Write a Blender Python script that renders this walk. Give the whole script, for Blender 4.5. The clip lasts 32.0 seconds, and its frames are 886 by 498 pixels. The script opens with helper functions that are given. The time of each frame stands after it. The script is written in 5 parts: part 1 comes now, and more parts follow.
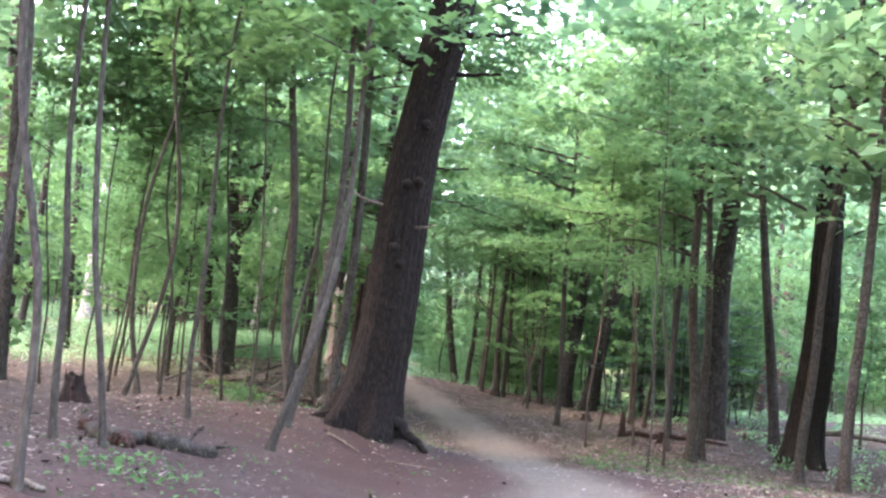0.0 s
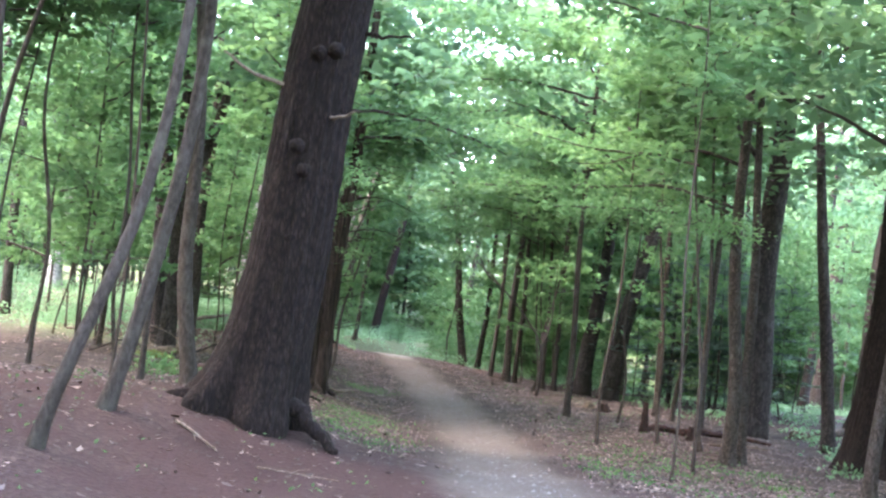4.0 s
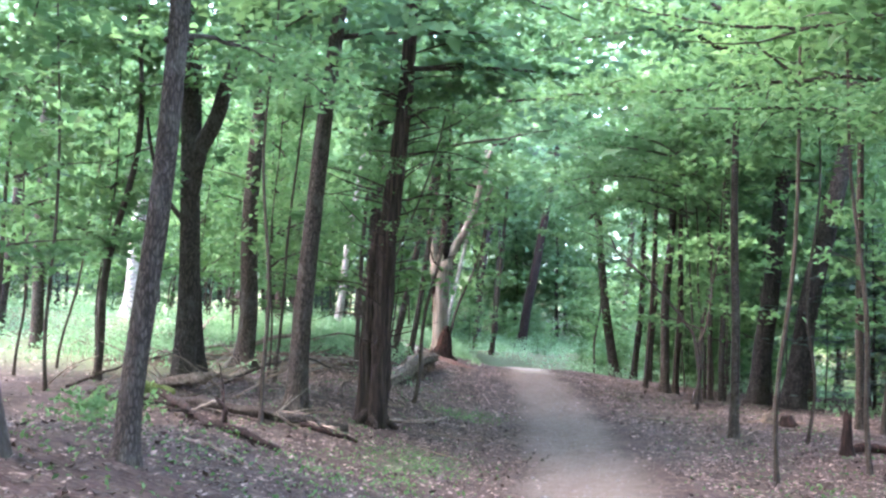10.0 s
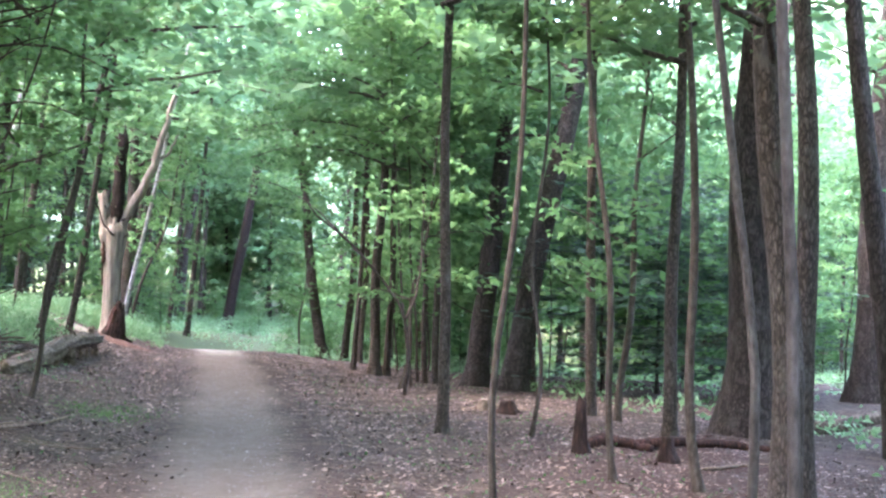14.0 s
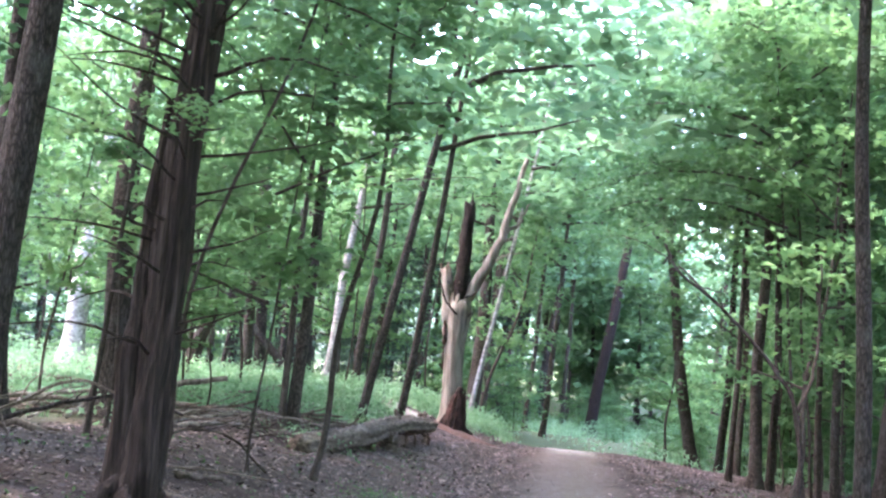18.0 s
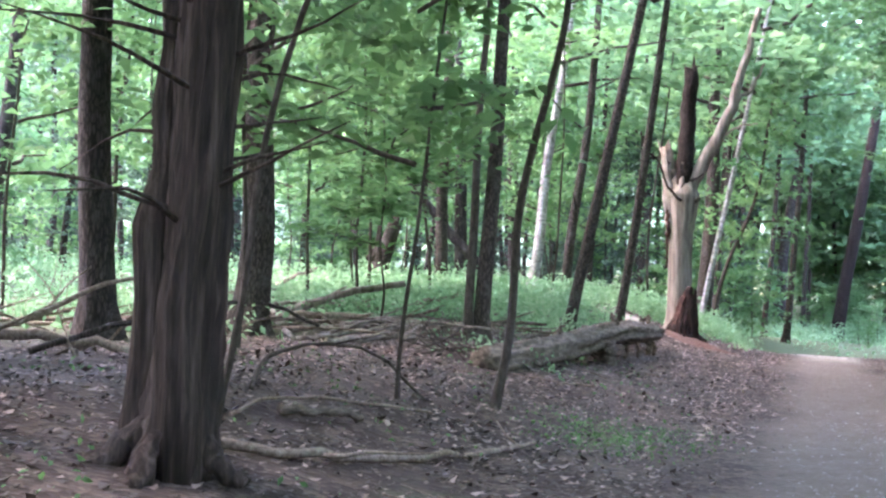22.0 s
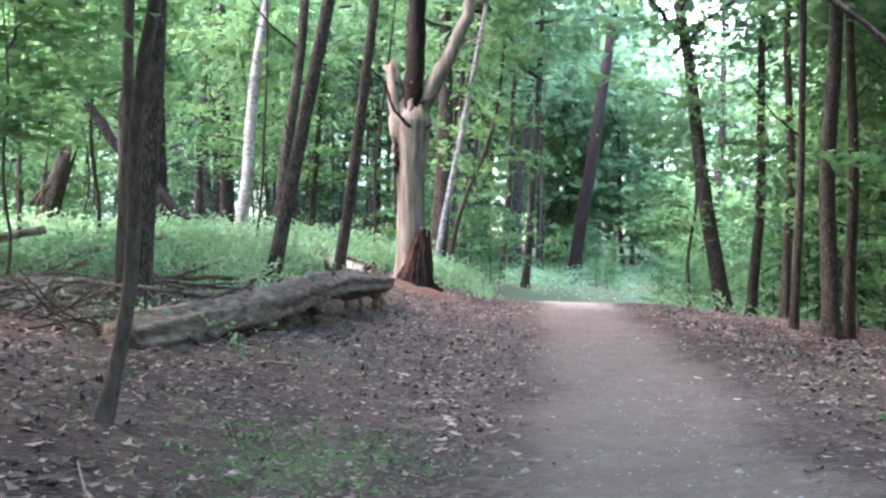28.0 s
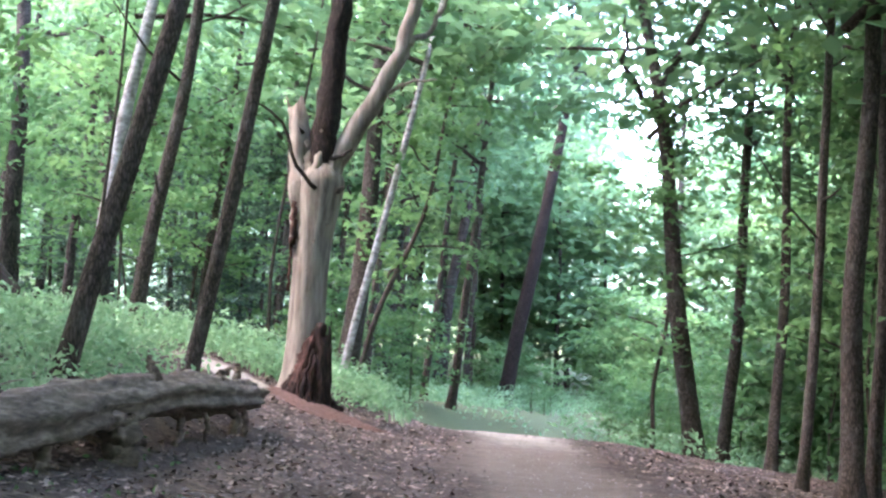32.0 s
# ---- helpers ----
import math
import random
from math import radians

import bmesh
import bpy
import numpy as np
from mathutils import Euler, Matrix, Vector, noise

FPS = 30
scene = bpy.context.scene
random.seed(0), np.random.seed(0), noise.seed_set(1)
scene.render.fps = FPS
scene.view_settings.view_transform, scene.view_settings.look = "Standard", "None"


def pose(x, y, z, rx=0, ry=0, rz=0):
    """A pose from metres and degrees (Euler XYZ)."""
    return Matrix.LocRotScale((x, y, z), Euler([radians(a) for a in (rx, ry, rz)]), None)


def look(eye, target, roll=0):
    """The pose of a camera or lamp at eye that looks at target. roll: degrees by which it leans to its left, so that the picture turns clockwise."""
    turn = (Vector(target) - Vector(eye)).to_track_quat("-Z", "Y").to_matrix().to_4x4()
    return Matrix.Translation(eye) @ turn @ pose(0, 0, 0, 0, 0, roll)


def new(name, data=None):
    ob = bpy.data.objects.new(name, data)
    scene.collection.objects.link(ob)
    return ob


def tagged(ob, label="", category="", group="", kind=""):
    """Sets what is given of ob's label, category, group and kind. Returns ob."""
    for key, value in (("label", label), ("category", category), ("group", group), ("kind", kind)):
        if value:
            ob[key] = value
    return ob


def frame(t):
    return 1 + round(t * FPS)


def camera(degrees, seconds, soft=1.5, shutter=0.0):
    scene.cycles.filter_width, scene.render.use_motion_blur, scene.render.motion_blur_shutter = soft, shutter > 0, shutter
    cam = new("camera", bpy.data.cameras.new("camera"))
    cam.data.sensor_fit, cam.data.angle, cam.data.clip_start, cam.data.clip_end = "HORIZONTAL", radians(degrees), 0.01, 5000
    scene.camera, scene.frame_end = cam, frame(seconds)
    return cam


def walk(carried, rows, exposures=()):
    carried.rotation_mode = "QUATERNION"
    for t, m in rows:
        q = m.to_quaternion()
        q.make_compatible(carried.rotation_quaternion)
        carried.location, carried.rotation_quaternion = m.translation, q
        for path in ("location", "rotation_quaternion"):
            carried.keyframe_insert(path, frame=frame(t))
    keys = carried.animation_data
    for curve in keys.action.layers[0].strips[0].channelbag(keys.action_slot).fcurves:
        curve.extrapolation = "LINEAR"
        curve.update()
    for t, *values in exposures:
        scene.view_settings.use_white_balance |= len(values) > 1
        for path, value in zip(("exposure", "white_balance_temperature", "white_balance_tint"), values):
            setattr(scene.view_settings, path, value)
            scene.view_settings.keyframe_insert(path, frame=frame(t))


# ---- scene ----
# ---- camera and its walk ----
cam = camera(40.5, 32.0, soft=2.5)
PATH = [
    (0, (0.003, -0.000, 1.366), (-0.0301, 1.9921, 1.5387), 2.98),
    (0.5, (-0.012, 1.022, 1.314), (-0.1188, 3.0127, 1.4750), 3.48),
    (1, (0.156, 1.992, 1.245), (0.0876, 3.9837, 1.4166), 3.89),
    (1.5, (0.260, 3.031, 1.188), (0.1899, 5.0244, 1.3401), 4.06),
    (2, (0.423, 3.996, 1.123), (0.4052, 5.9879, 1.3023), 1.17),
    (2.5, (0.625, 4.884, 1.088), (0.5878, 6.8773, 1.2482), 4.39),
    (3, (0.809, 5.855, 1.101), (0.7734, 7.8500, 1.2317), 1.57),
    (3.5, (1.191, 6.634, 1.056), (1.1484, 8.6304, 1.1685), 3.72),
    (4, (1.293, 7.514, 1.027), (1.2057, 9.5063, 1.1750), 4.26),
    (4.5, (1.544, 8.289, 0.927), (1.3844, 10.2775, 1.0731), 1.33),
    (6.5, (2.207, 11.826, 0.762), (1.9127, 13.7977, 0.9165), 1.27),
    (7, (2.229, 12.545, 0.773), (1.8832, 14.5083, 0.9397), 1.96),
    (7.5, (2.242, 13.333, 0.764), (1.8929, 15.2909, 0.9791), 2.57),
    (8, (2.260, 14.264, 0.737), (1.9202, 16.2222, 0.9621), 2.24),
    (8.5, (2.232, 15.200, 0.742), (1.8571, 17.1522, 0.9587), 3.42),
    (9, (2.278, 16.063, 0.786), (1.9191, 18.0172, 1.0172), -0.72),
    (9.5, (2.388, 16.879, 0.789), (1.9982, 18.8311, 0.9791), 1.60),
    (10, (2.478, 17.685, 0.842), (2.1090, 19.6442, 1.0068), 0.51),
    (10.5, (2.535, 18.551, 0.837), (2.2079, 20.5186, 0.9854), 0.80),
    (11, (2.502, 19.425, 0.854), (2.1097, 21.3825, 0.9724), 2.07),
    (11.5, (2.551, 20.242, 0.806), (2.1618, 22.1989, 0.9513), 0.02),
    (12, (2.670, 20.980, 0.809), (2.2729, 22.9352, 0.9493), 1.52),
    (12.5, (2.739, 21.851, 0.816), (2.4638, 23.8264, 0.9614), 0.59),
    (13, (2.816, 22.644, 0.748), (2.6083, 24.6271, 0.9082), 1.48),
    (13.5, (2.902, 23.543, 0.640), (2.7742, 25.5334, 0.7843), 0.84),
    (14, (3.099, 24.405, 0.681), (3.1769, 26.3992, 0.8176), -0.22),
    (14.5, (3.207, 25.297, 0.658), (3.1792, 27.2912, 0.8027), 1.51),
    (15, (3.306, 26.168, 0.584), (3.1309, 28.1526, 0.7577), 0.69),
    (15.5, (3.363, 26.905, 0.576), (2.9883, 28.8512, 0.8479), 2.87),
    (17.5, (2.986, 29.691, 0.117), (2.4878, 31.5954, 0.4693), 1.20),
    (18, (2.945, 30.412, 0.084), (2.4086, 32.3127, 0.4003), 2.67),
    (18.5, (3.004, 31.053, 0.070), (2.4451, 32.9414, 0.4192), 1.11),
    (19, (3.062, 31.671, 0.049), (2.4288, 33.5278, 0.4386), 2.44),
    (19.5, (2.907, 32.326, 0.001), (2.1334, 34.1330, 0.3684), 3.13),
    (20, (2.679, 33.022, 0.001), (1.7895, 34.7762, 0.3646), 1.93),
    (20.5, (2.242, 33.686, -0.008), (1.2649, 35.3846, 0.3920), 0.15),
    (21, (1.995, 34.223, -0.047), (1.1024, 35.9676, 0.3529), -0.54),
    (21.5, (1.755, 34.823, -0.008), (0.8006, 36.5548, 0.2904), 1.68),
    (22, (1.482, 35.620, 0.058), (0.6052, 37.4095, 0.2233), 0.81),
    (22.5, (1.402, 36.334, 0.075), (0.6454, 38.1783, 0.2399), -1.87),
    (23, (1.145, 37.111, 0.079), (0.3979, 38.9586, 0.2405), 1.30),
    (23.5, (0.944, 37.880, 0.067), (0.1852, 39.7251, 0.2113), -1.10),
    (24, (0.648, 38.648, 0.127), (-0.0980, 40.4938, 0.3154), 2.16),
    (24.5, (0.468, 39.334, 0.121), (-0.1290, 41.2344, 0.2961), 1.36),
    (25, (0.413, 39.808, 0.153), (-0.0109, 41.7566, 0.3072), 2.53),
    (25.5, (0.334, 39.957, 0.081), (0.0774, 41.9337, 0.2401), 0.29),
    (27.5, (0.233, 40.186, 0.144), (-0.0752, 42.1619, 0.1744), 0.85),
    (28, (0.173, 40.791, 0.177), (-0.2953, 42.7341, 0.2590), -1.41),
    (28.5, (0.006, 41.395, 0.199), (-0.6175, 43.2930, 0.2888), 2.51),
    (29, (-0.127, 42.063, 0.274), (-0.6532, 43.9901, 0.3746), 0.81),
    (29.5, (-0.231, 42.830, 0.308), (-0.7435, 44.7615, 0.3927), 1.55),
    (30, (-0.318, 43.722, 0.315), (-0.7125, 45.6798, 0.4203), 0.16),
    (30.5, (-0.429, 44.635, 0.308), (-0.7973, 46.5989, 0.4030), 2.25),
    (31, (-0.642, 45.577, 0.376), (-1.0157, 47.5366, 0.5219), 1.61),
    (31.5, (-0.850, 46.501, 0.368), (-1.2044, 48.4614, 0.5393), 2.38),
    (32, (-1.077, 47.484, 0.369), (-1.4271, 49.4343, 0.6388), 2.22),
]
walk(cam, [(t, look(eye, target, roll)) for t, eye, target, roll in PATH], [(0, 5.52, 7800, 32), (4, 5.64, 7420, 31), (6, 5.66, 7280, 28), (8, 5.84, 7150, 27), (10, 5.86, 6830, 33), (13, 6.02, 7050, 34), (15, 6.06, 7080, 33), (18, 5.9, 6780, 37), (21, 5.74, 6850, 37), (22.5, 6.03, 6860, 38), (24.5, 6.07, 6900, 38), (30, 5.86, 6960, 34), (32, 5.78, 6960, 34)])

# ---- light ----
SUN_UP, SUN_TURN = radians(55), radians(-103)
world = bpy.data.worlds.new("sky")
scene.world = world
world.use_nodes = True
wn = world.node_tree.nodes
sky = wn.new("ShaderNodeTexSky")
sky.sky_type, sky.sun_disc, sky.sun_elevation, sky.sun_rotation = "NISHITA", False, SUN_UP, SUN_TURN
sky.air_density, sky.dust_density, sky.ozone_density = 1.0, 1.0, 1.0
world.node_tree.links.new(sky.outputs[0], wn["Background"].inputs[0])
wn["Background"].inputs[1].default_value = 0.15
sun = new("sun", bpy.data.lights.new("sun", "SUN"))
sun.data.energy, sun.data.angle, sun.data.color = 0.75, radians(42), (1.0, 0.96, 0.89)
sun.rotation_euler = (Vector((math.sin(SUN_TURN) * math.cos(SUN_UP), math.cos(SUN_TURN) * math.cos(SUN_UP), math.sin(SUN_UP)))).to_track_quat("Z", "Y").to_euler()

# ---- materials ----
def shader(name, rough=0.9):
    mat = bpy.data.materials.new(name)
    mat.use_nodes = True
    nt = mat.node_tree
    bsdf = nt.nodes["Principled BSDF"]
    bsdf.inputs["Roughness"].default_value = rough
    bsdf.inputs["Specular IOR Level"].default_value = 0.2
    return mat, nt, bsdf


def node(nt, kind, **sets):
    made = nt.nodes.new(kind)
    for key, value in sets.items():
        made.inputs[key.replace("_", " ")].default_value = value
    return made


def ramp(nt, source, stops):
    made = nt.nodes.new("ShaderNodeValToRGB")
    nt.links.new(source, made.inputs[0])
    while len(made.color_ramp.elements) < len(stops):
        made.color_ramp.elements.new(0.5)
    for el, (at, col) in zip(made.color_ramp.elements, stops):
        el.position, el.color = at, (*col, 1)
    return made.outputs[0]


def blend(nt, factor, a, b, mode="MIX"):
    made = nt.nodes.new("ShaderNodeMix")
    made.data_type, made.blend_type = "RGBA", mode
    for slot, value in ((0, factor), (6, a), (7, b)):
        if isinstance(value, (int, float)):
            made.inputs[slot].default_value = value
        elif isinstance(value, tuple):
            made.inputs[slot].default_value = (*value, 1)
        else:
            nt.links.new(value, made.inputs[slot])
    return made.outputs[2]


def place_coords(nt, stretch=(1, 1, 1)):
    geo = nt.nodes.new("ShaderNodeTexCoord")
    mapping = nt.nodes.new("ShaderNodeMapping")
    mapping.inputs["Scale"].default_value = stretch
    nt.links.new(geo.outputs["Object"], mapping.inputs[0])
    return mapping.outputs[0]


def noise_at(nt, coords, scale, detail=4.0, rough=0.6):
    made = node(nt, "ShaderNodeTexNoise", Scale=scale, Detail=detail, Roughness=rough)
    nt.links.new(coords, made.inputs["Vector"])
    return made.outputs["Fac"]


def node_colour(nt, coords):
    made = node(nt, "ShaderNodeTexNoise", Scale=5.0, Detail=2.0)
    nt.links.new(coords, made.inputs["Vector"])
    return made.outputs["Color"]


def bump_on(nt, bsdf, height, strength, distance):
    made = node(nt, "ShaderNodeBump", Strength=strength, Distance=distance)
    nt.links.new(height, made.inputs["Height"])
    nt.links.new(made.outputs[0], bsdf.inputs["Normal"])


def bark(name, dark, mid, light, grain=9.0, stretch=0.16, bump=0.8, blotch=(0.3, 0.34, 0.26), blotches=0.25, plates=0.0):
    mat, nt, bsdf = shader(name, 0.92)
    long = place_coords(nt, stretch if isinstance(stretch, tuple) else (1, 1, stretch))
    fine = noise_at(nt, long, grain, 6, 0.65)
    plain = place_coords(nt)
    wide = noise_at(nt, plain, 3.0, 5, 0.65)
    col = ramp(nt, fine, [(0.3, dark), (0.5, mid), (0.72, light)])
    if plates:
        if isinstance(plates, tuple):
            plates, tallness = plates
            long = place_coords(nt, (1, 1, tallness))
        cells = node(nt, "ShaderNodeTexVoronoi", Scale=plates)
        cells.feature = "DISTANCE_TO_EDGE"
        warp = blend(nt, 0.12, long, node_colour(nt, long), "ADD")
        nt.links.new(warp, cells.inputs["Vector"])
        crack = ramp(nt, cells.outputs["Distance"], [(0.03, (0.85, 0.85, 0.85)), (0.22, (0, 0, 0))])
        col = blend(nt, crack, col, tuple(c * 0.6 for c in dark))
        deep = nt.nodes.new("ShaderNodeMath")
        deep.operation = "MULTIPLY_ADD"
        nt.links.new(fine, deep.inputs[0])
        deep.inputs[1].default_value = 0.5
        nt.links.new(cells.outputs["Distance"], deep.inputs[2])
        fine = deep.outputs[0]
    patch = ramp(nt, wide, [(0.5, (0, 0, 0)), (0.72, (blotches,) * 3)])
    col = blend(nt, patch, col, blotch)
    nt.links.new(col, bsdf.inputs["Base Color"])
    bump_on(nt, bsdf, fine, bump, 0.03)
    return mat


def leaf(name, deep, mid, bright, clear=0.35, turn=0.55, own=0.3, broad=0.8):
    mat, nt, bsdf = shader(name, 0.55)
    geo = nt.nodes.new("ShaderNodeNewGeometry")
    info = nt.nodes.new("ShaderNodeObjectInfo")
    # neighbouring leaves of a spray share most of their tint
    spray = noise_at(nt, place_coords(nt), broad, 2, 0.5)
    share = nt.nodes.new("ShaderNodeMix")
    share.data_type = "FLOAT"
    share.inputs[0].default_value = own
    wide = nt.nodes.new("ShaderNodeMapRange")
    wide.inputs["From Min"].default_value, wide.inputs["From Max"].default_value = 0.28, 0.72
    nt.links.new(spray, wide.inputs["Value"])
    nt.links.new(wide.outputs[0], share.inputs[2])
    nt.links.new(geo.outputs["Random Per Island"], share.inputs[3])
    col = ramp(nt, share.outputs[0], [(0.0, deep), (turn, mid), (1.0, bright)])
    tint = ramp(nt, info.outputs["Random"], [(0.0, (0.86, 0.93, 1.0)), (0.5, (1, 1, 1)), (1.0, (1.02, 1.02, 0.96))])
    col = blend(nt, 1.0, col, tint, "MULTIPLY")
    nt.links.new(col, bsdf.inputs["Base Color"])
    back = nt.nodes.new("ShaderNodeBsdfTranslucent")
    nt.links.new(col, back.inputs[0])
    mix = nt.nodes.new("ShaderNodeMixShader")
    mix.inputs[0].default_value = clear
    nt.links.new(bsdf.outputs[0], mix.inputs[1])
    nt.links.new(back.outputs[0], mix.inputs[2])
    nt.links.new(mix.outputs[0], nt.nodes["Material Output"].inputs[0])
    return mat


M = {
    "bark_pine": bark("bark_pine", (0.005, 0.0031, 0.0022), (0.016, 0.0099, 0.0073), (0.045, 0.0285, 0.0215), 34, 0.35, 1.0, (0.022, 0.0152, 0.0117), 0.3, plates=(21.0, 0.2)),
    "bark_oak": bark("bark_oak", (0.017, 0.0125, 0.011), (0.044, 0.034, 0.03), (0.088, 0.072, 0.064), 11, 0.22, 0.9, (0.085, 0.085, 0.07), 0.45, plates=24.0),
    "bark_grey": bark("bark_grey", (0.021, 0.016, 0.0125), (0.058, 0.0455, 0.0365), (0.118, 0.096, 0.078), 22, 0.3, 1.0, (0.09, 0.088, 0.074), 0.55, plates=(30.0, 0.25)),
    "bark_sapling": bark("bark_sapling", (0.018, 0.014, 0.011), (0.042, 0.0335, 0.0268), (0.08, 0.067, 0.054), 22, 0.4, 0.4, (0.095, 0.09, 0.072), 0.5),
    "bark_birch": bark("bark_birch", (0.09, 0.08, 0.072), (0.31, 0.285, 0.265), (0.5, 0.47, 0.44), 7, 1.6, 0.3, (0.06, 0.055, 0.048), 0.85),
    "bark_shag": bark("bark_shag", (0.006, 0.004, 0.0031), (0.027, 0.0185, 0.0142), (0.09, 0.064, 0.05), 16, 0.05, 1.0, (0.05, 0.03, 0.023), 0.3),
    "dead_wood": bark("dead_wood", (0.06, 0.05, 0.04), (0.15, 0.132, 0.108), (0.24, 0.218, 0.185), 9, 0.12, 0.5, (0.2, 0.14, 0.105), 0.4),
    "log_bark": bark("log_bark", (0.021, 0.0155, 0.0115), (0.095, 0.074, 0.056), (0.235, 0.19, 0.148), 13, (1, 0.24, 1), 1.0, (0.085, 0.068, 0.044), 0.4),
    "rot_wood": bark("rot_wood", (0.005, 0.003, 0.0025), (0.026, 0.0125, 0.0095), (0.1, 0.046, 0.034), 18, 0.14, 1.0, (0.09, 0.034, 0.024), 0.4),
    "stump_wood": bark("stump_wood", (0.004, 0.0025, 0.002), (0.014, 0.008, 0.0065), (0.052, 0.028, 0.022), 18, 0.14, 1.0, (0.06, 0.026, 0.02), 0.35),
    "leaf_maple": leaf("leaf_maple", (0.045, 0.118, 0.05), (0.09, 0.204, 0.08), (0.146, 0.274, 0.106), 0.6),
    "leaf_canopy": leaf("leaf_canopy", (0.052, 0.124, 0.063), (0.098, 0.207, 0.096), (0.148, 0.27, 0.122), 0.6),
    "leaf_hemlock": leaf("leaf_hemlock", (0.018, 0.045, 0.031), (0.036, 0.08, 0.052), (0.062, 0.122, 0.074), 0.35),
    "leaf_herb": leaf("leaf_herb", (0.085, 0.2, 0.1), (0.16, 0.315, 0.165), (0.265, 0.415, 0.235), 0.5),
    "leaf_fallen": leaf("leaf_fallen", (0.018, 0.012, 0.009), (0.058, 0.0405, 0.032), (0.34, 0.255, 0.21), 0.1, 0.66, own=0.9, broad=1.5),
    "moss_log": bark("moss_log", (0.04, 0.05, 0.015), (0.08, 0.11, 0.03), (0.13, 0.17, 0.05), 25, 1, 1.0, (0.06, 0.045, 0.03), 0.5),
    "stone": leaf("stone", (0.07, 0.058, 0.05), (0.13, 0.112, 0.1), (0.24, 0.215, 0.195), 0.0, own=1.0),
    "soil_red": bark("soil_red", (0.04, 0.022, 0.017), (0.088, 0.05, 0.04), (0.16, 0.1, 0.082), 30, 1, 1.0, (0.09, 0.06, 0.05), 0.4),
    "twig_dead": bark("twig_dead", (0.06, 0.042, 0.03), (0.14, 0.105, 0.08), (0.27, 0.215, 0.172), 26, 1, 0.4),
}


def floor_material():
    mat, nt, bsdf = shader("forest_floor", 0.95)
    co = place_coords(nt)
    cover = nt.nodes.new("ShaderNodeVertexColor")
    cover.layer_name = "cover"
    parts = nt.nodes.new("ShaderNodeSeparateColor")
    nt.links.new(cover.outputs[0], parts.inputs[0])
    bits = node(nt, "ShaderNodeTexVoronoi", Scale=17.0)
    nt.links.new(co, bits.inputs["Vector"])
    flake = ramp(nt, bits.outputs["Color"], [(0.1, (0.0135, 0.0088, 0.0064)), (0.5, (0.037, 0.0258, 0.0195)), (0.9, (0.112, 0.084, 0.066))])
    wide = noise_at(nt, co, 0.55, 4)
    litter = blend(nt, ramp(nt, wide, [(0.35, (0, 0, 0)), (0.65, (0.55,) * 3)]), flake, (0.036, 0.0245, 0.018))
    middle = noise_at(nt, co, 2.4, 5, 0.65)
    litter = blend(nt, ramp(nt, middle, [(0.46, (0, 0, 0)), (0.6, (0.8,) * 3)]), litter, (0.019, 0.0125, 0.0095))
    litter = blend(nt, ramp(nt, middle, [(0.32, (0.5,) * 3), (0.45, (0, 0, 0))]), litter, (0.11, 0.081, 0.063))
    fine = noise_at(nt, co, 45, 5, 0.7)
    needle = ramp(nt, fine, [(0.3, (0.019, 0.009, 0.0068)), (0.7, (0.05, 0.0245, 0.0195))])
    needle = blend(nt, ramp(nt, wide, [(0.4, (0, 0, 0)), (0.7, (0.5,) * 3)]), needle, flake)
    grit = ramp(nt, fine, [(0.3, (0.058, 0.048, 0.037)), (0.7, (0.115, 0.099, 0.079))])
    worn = noise_at(nt, co, 1.4, 4)
    grit = blend(nt, ramp(nt, worn, [(0.42, (0, 0, 0)), (0.7, (0.55,) * 3)]), grit, (0.064, 0.046, 0.035))
    patchy = noise_at(nt, co, 5.5, 5, 0.7)
    grit = blend(nt, ramp(nt, patchy, [(0.5, (0, 0, 0)), (0.68, (0.6,) * 3)]), grit, (0.055, 0.037, 0.027))
    grit = blend(nt, ramp(nt, patchy, [(0.3, (0.4,) * 3), (0.42, (0, 0, 0))]), grit, (0.16, 0.137, 0.111))
    moss = ramp(nt, fine, [(0.3, (0.036, 0.056, 0.026)), (0.7, (0.085, 0.115, 0.052))])
    rag = nt.nodes.new("ShaderNodeMath")
    rag.operation = "MULTIPLY_ADD"
    ragged = noise_at(nt, co, 3.5, 5, 0.65)
    nt.links.new(ragged, rag.inputs[0])
    rag.inputs[1].default_value, rag.inputs[2].default_value = 0.9, -0.45

    def edge(channel):
        made = nt.nodes.new("ShaderNodeMath")
        made.operation = "ADD"
        nt.links.new(channel, made.inputs[0])
        nt.links.new(rag.outputs[0], made.inputs[1])
        return ramp(nt, made.outputs[0], [(0.22, (0, 0, 0)), (0.78, (1, 1, 1))])

    col = blend(nt, edge(parts.outputs[1]), litter, needle)
    col = blend(nt, edge(parts.outputs[2]), col, moss)
    # dry is lightened grit: a patch of sunlight painted into the trail's colour
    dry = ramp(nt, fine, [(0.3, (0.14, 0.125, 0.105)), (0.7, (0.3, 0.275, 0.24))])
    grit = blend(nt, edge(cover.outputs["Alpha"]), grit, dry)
    col = blend(nt, edge(parts.outputs[0]), col, grit)
    nt.links.new(col, bsdf.inputs["Base Color"])
    bump_on(nt, bsdf, bits.outputs["Distance"], 0.5, 0.03)
    return mat


M["floor"] = floor_material()


